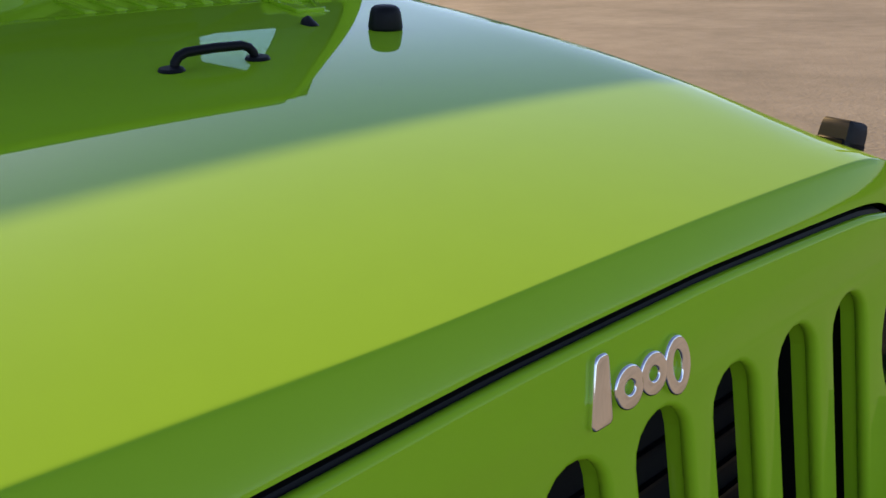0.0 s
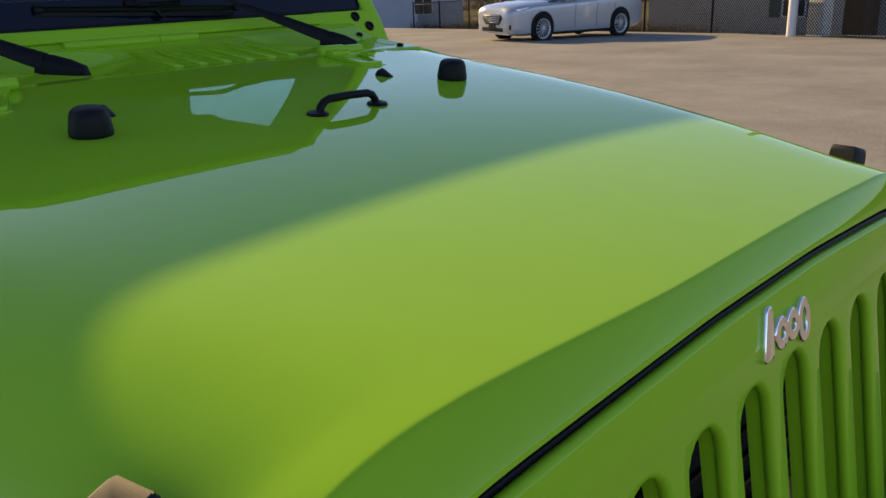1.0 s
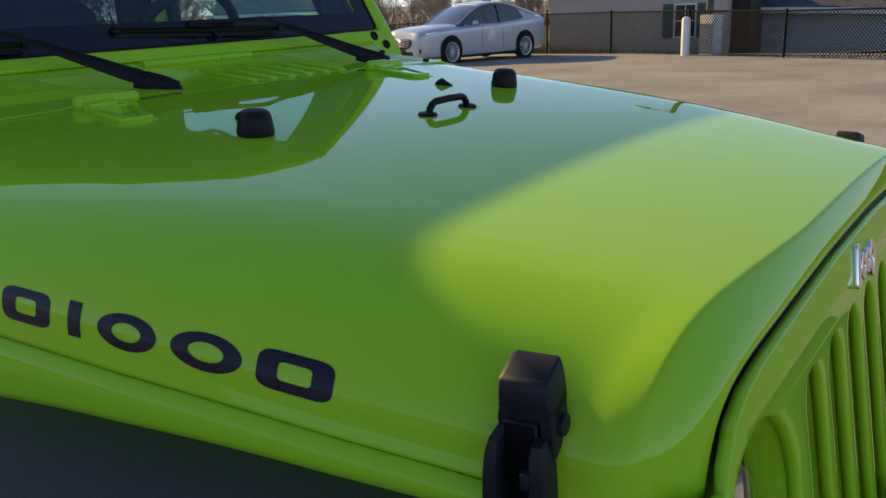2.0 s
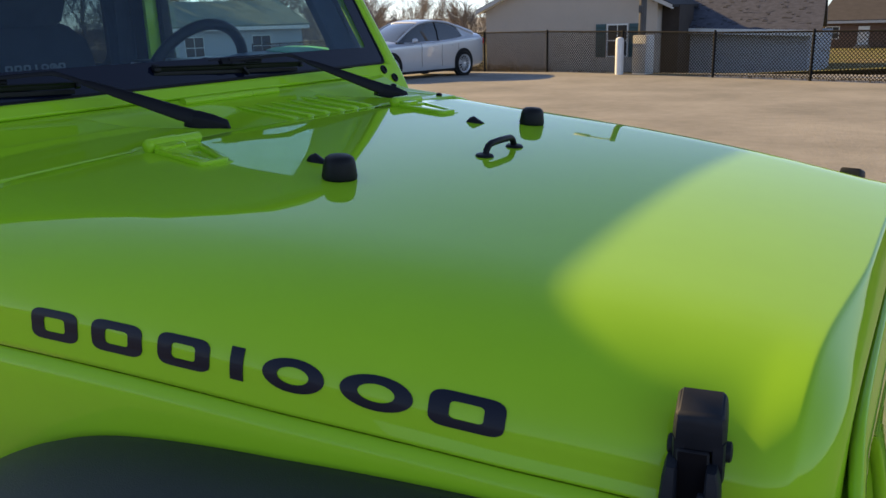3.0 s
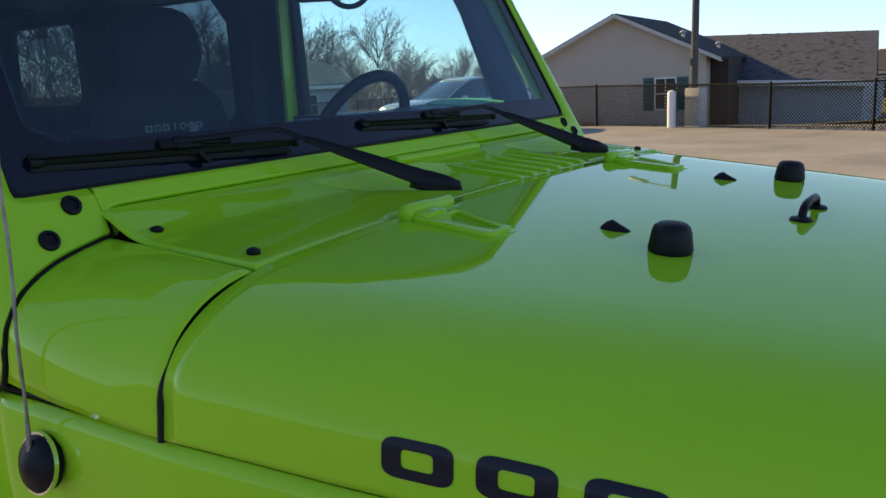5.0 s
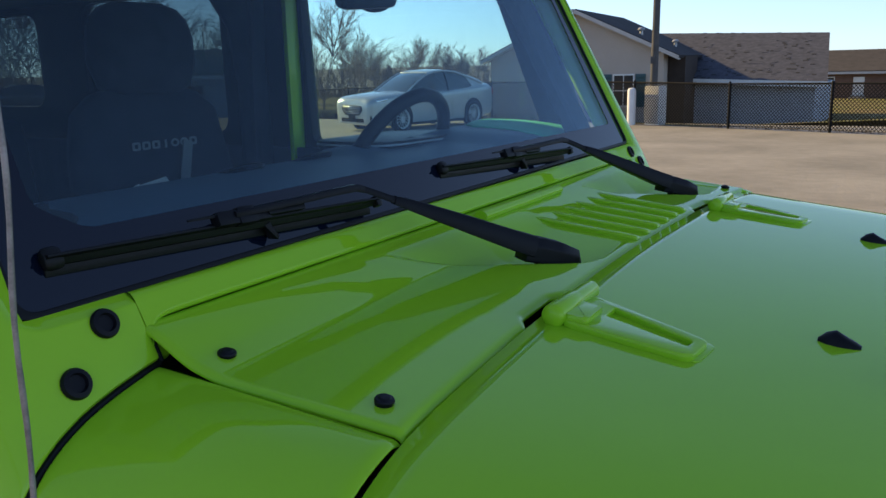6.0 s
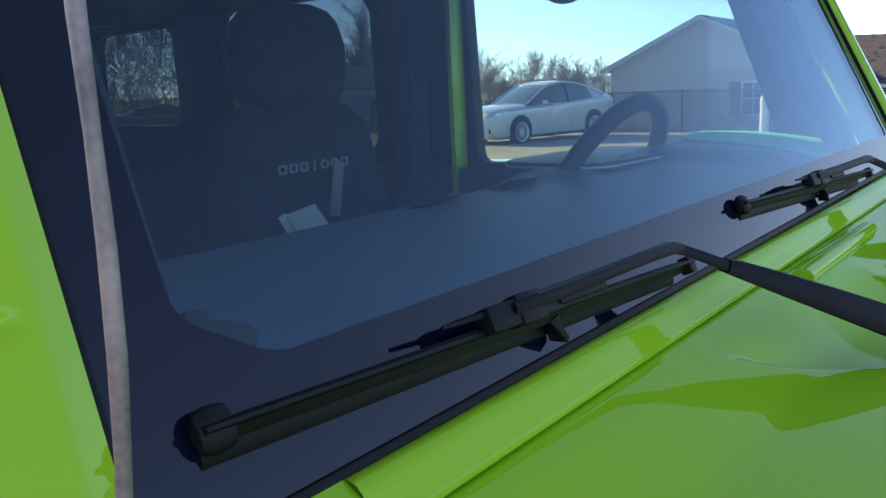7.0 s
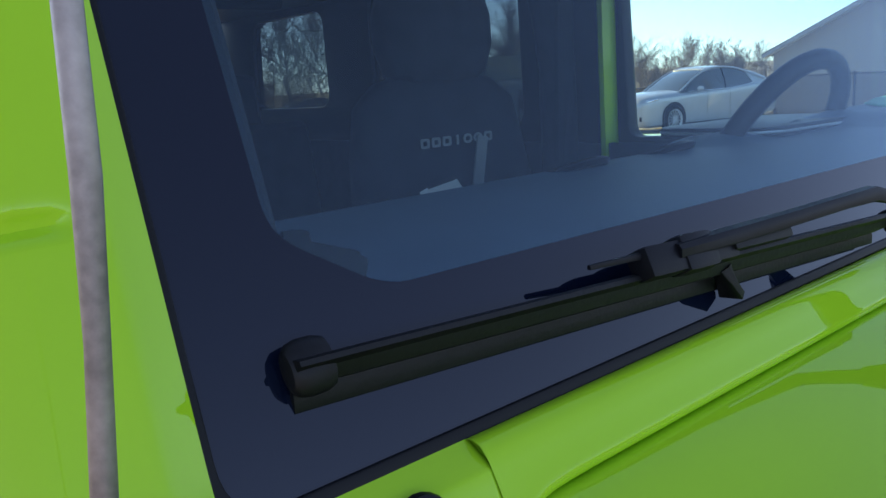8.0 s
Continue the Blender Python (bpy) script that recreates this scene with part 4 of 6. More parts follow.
# ---- latches ----
def latch(near):
    """A moulded hood latch: a cap hooked over the bonnet's edge and, under it, two cheeks with pins that run down as a channelled strap."""
    q = -1 if near else 1
    x, y = (0.892, -0.607) if near else (0.890, 0.554)
    top = Matrix.Translation((x, y, 1.030)) @ Matrix.Diagonal((1.06, 1.06, 1.06, 1)) @ pose(0, 0, 0, -q * 16, 0, -q * 10)
    ring = ((-1, -0.72), (-0.86, -1), (0.86, -1), (1, -0.72), (1, 0.72), (0.86, 1), (-0.86, 1), (-1, 0.72))
    cap = loft([[(sx * w, sy * d - q * lean, z) for sx, sy in ring] for z, w, d, lean in ((-0.010, 0.0205, 0.0185, 0), (0.004, 0.0205, 0.0190, 0), (0.014, 0.0200, 0.0185, 0.001), (0.0215, 0.0190, 0.0172, 0.002), (0.0240, 0.0165, 0.0148, 0.003))])
    bmesh.ops.bevel(cap, geom=[e for e in cap.edges if e.calc_length() > 0.02], offset=0.0012, segments=2, affect="EDGES")
    bmesh.ops.transform(cap, matrix=top, verts=cap.verts)
    ob = part("hood_latch", cap, LATCH, hood, "dark grey moulded hood latch")
    oct_ring = ((-1, -0.8), (-0.7, -1), (0.7, -1), (1, -0.8), (1, 0.8), (0.7, 1), (-0.7, 1), (-1, 0.8))
    for sx in (-1, 1):
        cheek = loft([[(sx * (cx + a * w), q * dy + b * d, z) for a, b in oct_ring] for z, cx, w, dy, d in ((0.000, 0.0150, 0.0055, 0.001, 0.0175), (-0.020, 0.0150, 0.0055, 0.003, 0.0172), (-0.034, 0.0155, 0.0052, 0.006, 0.0160), (-0.040, 0.0160, 0.0040, 0.008, 0.0130))])
        bmesh.ops.transform(cheek, matrix=top, verts=cheek.verts)
        part("yoke_cheek", cheek, LATCH, ob)
        part("pin_boss", lathe([(0.0085, 0.0), (0.0085, 0.0045), (0.0065, 0.0058), (0.003, 0.0062)], 18, top @ pose(sx * 0.0195, q * 0.004, -0.020, 0, 90 * sx)), LATCH, ob)
    part("yoke_back", box(0.034, 0.016, 0.060, top @ pose(0, -q * 0.010, -0.026, q * 5), 0.002, 1), BLACK, ob)
    down = Matrix.Translation((x - 0.001, y + q * 0.020, 0.975)) @ pose(0, 0, 0, -q * 7, 0, -q * 10)
    for sx in (-1, 1):
        rail = loft([[(sx * (cx + a * w), q * dy + b * d, z) for a, b in oct_ring] for z, cx, w, dy, d in
                     ((0.028, 0.0165, 0.0042, -0.006, 0.012), (0.018, 0.0175, 0.0060, -0.004, 0.015), (0.000, 0.0182, 0.0068, -0.001, 0.016), (-0.030, 0.0190, 0.0072, 0.002, 0.016), (-0.080, 0.0200, 0.0076, 0.004, 0.016), (-0.100, 0.0200, 0.0074, 0.004, 0.014))])
        bmesh.ops.transform(rail, matrix=down, verts=rail.verts)
        part("strap_side", rail, LATCH, ob)
    part("strap_tab", box(0.007, 0.008, 0.016, down @ pose(0.0098, q * 0.012, 0.002), 0.0015, 1), LATCH, ob)
    part("strap_web", box(0.028, 0.010, 0.140, down @ pose(0, -q * 0.010, -0.030), 0.002, 1), BLACK, ob)
    part("strap_foot", box(0.050, 0.030, 0.020, down @ pose(0, q * 0.003, -0.104), 0.004, 2), LATCH, ob)
    return ob


latch(True)
latch(False)

# aerial
def mast_at(z):
    """The mast leans a little and is not quite straight."""
    d = z - 1.30
    return (-0.2260 - 0.0224 * d + 0.0011 * math.sin(z * 24), -0.8282 + 0.067 * d + 0.0012 * math.sin(z * 37 + 1), z)


mast = part("aerial", tube([mast_at(z) for z in frange(1.00, 1.85, 40)], [0.0028 if k < 2 else 0.0019 + 0.0002 * math.sin(k * 1.9) for k in range(40)], 10), MAST, car_body, "thin weathered steel aerial mast")
part("aerial_base", lathe([(0.030, -0.012), (0.031, 0.002), (0.026, 0.007), (0.020, 0.009), (0.008, 0.015), (0.003, 0.016)], 28, pose(-0.2190, -0.842, 0.985, 78)), BLACK, mast, "round black aerial base")
part("base_ring", lathe([(0.0300, 0.001), (0.0335, 0.001), (0.0335, -0.004), (0.0300, -0.004), (0.0300, 0.001)], 28, pose(-0.2190, -0.842, 0.985, 78)), CHROME, mast)

# ---- tub, doors, roof ----
NEAR_Y, FAR_Y = -0.825, 0.735


def flank(y, q):
    """Body side below the waist, behind the cowl."""
    return box(2.92, 0.06, 0.70, pose(-1.80, y + q * -0.028, 0.86), 0.018, 3)


for y, q in ((NEAR_Y, -1), (FAR_Y, 1)):
    s = part("body_side", flank(y, q), GREEN, car_body, "lime green body side")
    for x0, x1 in ((-1.28, -0.44), (-2.25, -1.34)):
        door = part("door", box(x1 - x0, 0.03, 0.62, pose((x0 + x1) / 2, y + q * 0.006, 0.88), 0.012, 3), GREEN, car_body, "lime green door")
        part("handle", box(0.10, 0.02, 0.03, pose(x0 + 0.10, y + q * 0.035, 1.05), 0.006, 2), BLACK, door, "black door handle")
        if x1 > -0.5:
            for z in (0.72, 1.12):
                hg = part("door_hinge", box(0.09, 0.02, 0.055, pose(-0.415, y + q * 0.028, z), 0.006, 2), GREEN, door)
                for bx in (-0.025, 0.022):
                    part("bolt", lathe([(0.0115, -0.002), (0.0115, 0.006), (0.008, 0.007), (0.007, 0.003), (0.002, 0.003)], 16, pose(-0.415 + bx, y + q * 0.038, z, -90 * q)), BLACK, hg)
    part("windscreen_side", box(0.10, 0.03, 0.22, pose(-0.385, y + q * -0.02, 1.12), 0.01, 2), GREEN, car_body)
for q, y in ((1, 0.752), (-1, -0.842)):
    part("door_ledge", box(0.80, 0.07, 0.05, pose(-0.88, y - q * 0.012, 1.205), 0.012, 3), GREEN, car_body, "lime green door shoulder")
for q in (-1, 1):
    part("pillar_trim", box(0.085, 0.40, 0.03, SCREEN @ pose(q * 0.655 - 0.02, 0.20, -0.065, 0, 0, q * 4.5), 0.012, 3), CLOTH, car_body, "dark windscreen pillar trim")
part("tub_floor", box(3.0, 1.45, 0.06, pose(-1.8, -0.045, 0.55), 0.01), BLACK, car_body)
# near-black strip added below the seam; it puts the gap's shade in as colour
part("seam_shade_strip", strap([(bonnet_rear(y) - 0.010, y, 1.140) for y in frange(-0.66, 0.60, 24)], [(0.07, 0.010)] * 24), DARK, car_body, "near-black strip standing in for the shade under the hood seam")
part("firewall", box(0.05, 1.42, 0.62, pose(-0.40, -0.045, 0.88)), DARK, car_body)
# near-black block: the unlit engine bay put in as colour
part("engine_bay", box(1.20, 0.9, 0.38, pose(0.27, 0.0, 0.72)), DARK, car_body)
part("tail", box(0.06, 1.50, 0.70, pose(-3.25, -0.045, 0.86), 0.015), GREEN, car_body)
part("front_bumper", box(0.16, 1.5, 0.16, pose(1.19, 0.0, 0.58), 0.03, 3), BLACK, car_body, "black steel bumper")
part("frame_rail", box(4.3, 0.7, 0.14, pose(-1.05, -0.04, 0.47), 0.02), BLACK, car_body)

SIDE = Matrix(((1, 0, 0, 0), (0, 0, -1, 0), (0, 1, 0, 0), (0, 0, 0, 1)))        # plates in the x, z plane
wins = [quad_corners([(-1.245, 1.225), (-0.525, 1.245), (-0.665, 1.602), (-1.265, 1.664)], 0.035),
        quad_corners([(-2.20, 1.25), (-1.56, 1.25), (-1.565, 1.665), (-2.20, 1.665)], 0.06),
        quad_corners([(-2.95, 1.325), (-2.44, 1.325), (-2.44, 1.645), (-2.92, 1.645)], 0.06)]
for y, q in ((NEAR_Y + 0.045, -1), (FAR_Y - 0.035, 1)):
    edge = [(-3.22, 1.20), (-0.425, 1.20), (-0.562, 1.635), (-0.95, 1.678), (-1.30, 1.70), (-3.18, 1.70)]
    top = part("hard_top_side", pierced(edge, wins, 0.03, Matrix.Translation((0, y, 0)) @ SIDE, 0.004), BLACK, car_body, "black hard-top side with window openings")
    for i, w in enumerate(wins):
        g = part("side_window", prism(w, 0.004, Matrix.Translation((0, y, 0)) @ SIDE), PRIVACY if i else SIDEGLASS, top, "tinted side glass", smooth=False)
        g.visible_shadow = i > 0
    part("door_pillar", box(0.017, 0.06, 0.52, pose(-1.280, y - q * 0.035, 1.41), 0.012), GREEN, car_body, "lime green door pillar")
    part("roll_bar", tube([(-1.395, y - q * 0.08, 0.7), (-1.395, y - q * 0.08, 1.4), (-1.40, y - q * 0.10, 1.56), (-1.41, y - q * 0.16, 1.65)], 0.043, 14), CLOTH, car_body, "padded black roll bar")
    part("belt_strap", box(0.012, 0.05, 0.66, pose(-1.36, y - q * 0.10, 1.32, 0, 3), 0.002), CLOTH, car_body)


def roof_top(x):
    return float(np.interp(x, [-3.18, -1.30, -0.95, -0.56], [1.722, 1.718, 1.695, 1.6495]))


def roof_fn(x, t):
    y = -0.0425 + 0.7425 * t * (1 if x < -0.66 else 1 - 0.5 * (x + 0.66) ** 2 / 0.1)
    return (x, y, roof_top(x) - 0.022 * abs(t) ** 8)


bm = grid(roof_fn, frange(-3.18, -0.70, 24) + [-0.66, -0.63, -0.60, -0.58, -0.57, -0.56], sorted(frange(-0.9, 0.9, 19) + [-1, -0.98, -0.95, 0.95, 0.98, 1]))
thicken(part("roof", bm, BLACK, car_body, "black hard top roof"), 0.035)
part("header", box(0.14, 1.40, 0.07, pose(-0.625, -0.045, 1.628, 0, 0), 0.02, 3), DASH, car_body)
rear = pierced(quad_corners([(-0.72, 1.2), (0.72, 1.2), (0.70, 1.70), (-0.70, 1.70)], 0.03), [quad_corners([(-0.55, 1.29), (0.55, 1.29), (0.52, 1.64), (-0.52, 1.64)], 0.06)], 0.03,
               Matrix(((0, 0, 1, -3.2), (1, 0, 0, -0.045), (0, 1, 0, 0), (0, 0, 0, 1))), 0.004)
rear_ob = part("hard_top_rear", rear, BLACK, car_body)
part("rear_window", prism(quad_corners([(-0.56, 1.28), (0.56, 1.28), (0.53, 1.65), (-0.53, 1.65)], 0.05), 0.004, Matrix(((0, 0, 1, -3.2), (1, 0, 0, -0.045), (0, 1, 0, 0), (0, 0, 0, 1)))), PRIVACY, rear_ob, "dark tinted rear window", smooth=False)
for dx in (-1.45, -2.45):
    part("roof_bar", tube([(dx, y, 1.668) for y in frange(-0.62, 0.53, 8)], 0.026, 12), CLOTH, car_body)

# wheels
for x in (0.42, -2.50):
    for y in (-0.80, 0.71):
        m = pose(x, y, 0.41, 90)
        t = part("tyre", lathe([(0.24, -0.11), (0.36, -0.125), (0.40, -0.11), (0.41, -0.06), (0.41, 0.06), (0.40, 0.11), (0.36, 0.125), (0.24, 0.11)], 40, m, False), RUBBER, car_body, "black off-road tyre")
        part("rim", lathe([(0.02, -0.05), (0.10, -0.06), (0.20, -0.03), (0.235, -0.09), (0.245, -0.10), (0.245, 0.10), (0.235, 0.09), (0.20, 0.03), (0.10, 0.06), (0.02, 0.05)], 30, m), ALLOY, t, "silver rim")

# ---- cabin ----
def dash_top(bare=False):
    def fn(y, t):
        x = -0.375 - 0.46 * t
        z = 1.243 + 0.030 * math.sin(min(1, t / 0.55) * math.pi / 2) - 0.16 * max(0, t - 0.78) ** 1.3
        z += 0.012 * bump(y, 0.10, 0.66, 0.06) * bump(t, 0.62, 0.98, 0.12)
        z += 0.018 * bump(y, 0.40, 0.75, 0.08) * bump(t, -0.2, 0.80, 0.15)
        if t > 0.97:
            z -= 0.22
        return (x, y, z)
    return fn if bare else grid(fn, frange(-0.74, 0.65, 60), frange(0, 1, 34))


dash = thicken(part("dashboard", dash_top(), DASH, car_body, "dark grey grained dashboard"), 0.01)
dash_fn = dash_top(True)


# thin sheet over the dash: a sunlit patch put in as colour
def sheet():
    def fn(a, b):
        y0, y1 = 0.50 + 0.07 * a, 0.65
        x, y, z = dash_fn(y0 + (y1 - y0) * b, 0.02 + 0.66 * a)
        return (x, y, z + 0.003 + 0.012 * b)
    return grid(fn, frange(0, 1, 14), frange(0, 1, 8))


tagged(thicken(part("paper_sheet", sheet(), SUN_PATCH, None, "thin mint green sheet standing in for a sunlit patch of the dashboard"), 0.002), category="paper")
lid = rounded(-0.185, -0.080, 0.185, 0.115, 0.06, 8)
lid_m = pose(-0.745, 0.385, 1.270, 0, 1, 90)
hood_lid = part("instrument_hood", prism(lid, 0.016, lid_m, 0.005, 2), BLACK, dash, "flat black lid over the instruments")
part("lid_edge", tube([lid_m @ Vector((u, v, 0.0085)) for u, v in lid + lid[:1]], 0.0022, 6), ALLOY, hood_lid, "thin pale edge of the lid")
part("lid_skirt", box(0.32, 0.15, 0.04, lid_m @ pose(0, 0.015, -0.022), 0.015, 2), DASH, hood_lid)
for y in (-0.60, -0.12, 0.06, 0.55):
    part("air_vent", lathe([(0.045, 0.0), (0.05, 0.006), (0.043, 0.010), (0.036, 0.004), (0.004, 0.003)], 24, pose(-0.74, y, 1.262, 0, -20)), BLACK, dash)
part("defrost_slot", strap([(-0.425, y, dash_fn(y, 0.11)[2] + 0.001) for y in frange(-0.50, 0.40, 20)], [(0.022, 0.003)] * 20), BLACK, dash)
part("screen_clip", join(box(0.030, 0.012, 0.006, SCREEN @ pose(-0.652, 0.0795, -0.0085, 0, 0, -22), 0.003, 2), box(0.012, 0.014, 0.008, SCREEN @ pose(-0.662, 0.086, -0.0085, 0, 0, -10), 0.004, 2), box(0.010, 0.012, 0.006, SCREEN @ pose(-0.641, 0.0735, -0.0085, 0, 0, -30), 0.003, 2)), BLACK, dash, "black clip at the corner of the glass")
wheel_m = Matrix.Translation((-0.735, 0.338, 1.228)) @ pose(0, 0, 0, 0, -62, 0)
steer = part("steering_wheel", loft([[((0.167 + 0.0150 * math.cos(b)) * math.cos(a), (0.167 + 0.0150 * math.cos(b)) * math.sin(a), 0.0150 * math.sin(b)) for b in (2 * math.pi * j / 12 for j in range(12))] for a in (2 * math.pi * k / 48 for k in range(49))], caps=False), BLACK, car_body, "black leather steering wheel")
steer.data.transform(wheel_m)
hub = lathe([(0.07, -0.035), (0.075, -0.01), (0.06, 0.012), (0.01, 0.02)], 24, wheel_m)
part("hub", hub, BLACK, steer)
for a in (100, 260, 180):
    part("spoke", box(0.12, 0.035, 0.014, wheel_m @ pose(0.115 * math.sin(radians(a + 90)) * 1, 0.115 * -math.cos(radians(a + 90)), -0.006, 0, 0, a), 0.004), BLACK, steer)
part("column", tube([wheel_m @ Vector((0, 0, -0.02)), wheel_m @ Vector((0, 0, -0.22))], 0.04, 12), BLACK, steer)


def seat(y, x=-1.46):
    s = None
    back = []
    for z, w, d, dx in ((0.72, 0.25, 0.07, 0.06), (0.95, 0.255, 0.075, 0.03), (1.12, 0.25, 0.07, 0.01), (1.25, 0.235, 0.06, -0.01), (1.34, 0.215, 0.055, -0.015), (1.385, 0.16, 0.04, -0.02), (1.40, 0.11, 0.02, -0.02)):
        back.append([(x + dx + d * math.copysign(abs(math.sin(a)) ** 0.7, math.sin(a)), y + w * math.copysign(abs(math.cos(a)) ** 0.6, math.cos(a)), z) for a in (2 * math.pi * k / 28 for k in range(28))])
    s = part("seat_back", loft(back), CLOTH, car_body, "dark cloth seat")
    head = []
    for z, w, d in ((1.385, 0.10, 0.04), (1.40, 0.128, 0.052), (1.46, 0.150, 0.058), (1.52, 0.150, 0.055), (1.565, 0.136, 0.048), (1.59, 0.112, 0.036), (1.604, 0.072, 0.018)):
        head.append([(x - 0.01 + d * math.copysign(abs(math.sin(a)) ** 0.7, math.sin(a)), y + w * math.copysign(abs(math.cos(a)) ** 0.6, math.cos(a)), z) for a in (2 * math.pi * k / 28 for k in range(28))])
    part("headrest", loft(head), CLOTH, s)
    for q in (-0.05, 0.05):
        part("headrest_post", tube([(x - 0.01, y + q, 1.33), (x - 0.01, y + q, 1.41)], 0.007, 8), CHROME, s)
    part("seat_cushion", box(0.52, 0.50, 0.18, pose(x + 0.30, y, 0.70), 0.05, 3), CLOTH, s)
    return s


driver = seat(0.315)
seat(-0.42, -1.52)
for k, (outer_r, holes_r) in enumerate(glyph_shapes(0.020)):
    m = Matrix(((0, 0, 1, -1.386), (1, 0, 0, 0.200 + 0.0295 * k), (0, 1, 0, 1.262), (0, 0, 0, 1)))
    part("stitched_shape", pierced(outer_r, holes_r, 0.002, m @ Matrix.Diagonal((0.95, 1, 1, 1))), THREAD, driver, "grey stitched shape", smooth=False)
tagged(part("paper_tag", join(box(0.002, 0.088, 0.070, pose(-1.345, 0.225, 1.150, 8, -36, 0)), box(0.002, 0.022, 0.060, pose(-1.352, 0.175, 1.147, 16, -20, 0))), WHITE, None, "white paper tag hanging on the driver seat", smooth=False), category="tag")
part("belt_webbing", box(0.004, 0.030, 0.12, pose(-1.382, 0.345, 1.205, -12), 0.001), THREAD, driver, "pale grey belt webbing")
part("rear_bench", box(0.16, 1.25, 0.62, pose(-2.45, -0.045, 0.98, 0, -8), 0.05, 3), CLOTH, car_body)
for y in (-0.40, 0.31):
    part("rear_headrest", box(0.10, 0.26, 0.17, pose(-2.52, y, 1.36, 0, -8), 0.04, 3), CLOTH, car_body)
mir = part("rear_view_mirror", join(box(0.03, 0.46, 0.060, pose(-0.605, 0.056, 1.586, 4, 14, -8), 0.014, 3), box(0.036, 0.13, 0.05, pose(-0.605, 0.085, 1.557, 4, 14, -8), 0.022, 4)), BLACK, car_body, "black rear-view mirror")
part("mirror_stem", tube([(-0.56, 0.04, 1.64), (-0.59, 0.05, 1.59)], 0.012, 8), BLACK, mir)
part("grab_strap", tube([(-0.936 + 0.03 * math.cos(a), 0.572 + 0.072 * math.cos(a), 1.655 + 0.085 * math.sin(a)) for a in (math.pi + math.pi * k / 16 for k in range(17))], 0.008, 8), BLACK, car_body, "black looped grab strap")
part("cabin_trim", box(2.75, 0.02, 0.62, pose(-1.85, 0.655, 0.91), 0.004), CLOTH, car_body, "dark cabin trim")
part("cabin_trim", box(2.75, 0.02, 0.62, pose(-1.85, -0.745, 0.91), 0.004), CLOTH, car_body, "dark cabin trim")
for q in (-1, 1):
    part("sun_visor", box(0.17, 0.46, 0.02, pose(-0.68, -0.045 + q * 0.33, 1.634, 0, 8), 0.008, 2), DASH, car_body)


# ---- the silver saloon across the lot, and others like it far off ----
def roof_line(x):
    """Height of the saloon's roof and screens along its length."""
    return float(np.interp(x, [-2.02, -1.8, -1.5, -1.2, -0.9, -0.5, -0.1, 0.2, 0.45, 0.75, 1.1], [1.12, 1.19, 1.29, 1.385, 1.45, 1.485, 1.472, 1.415, 1.32, 1.175, 0.975]))


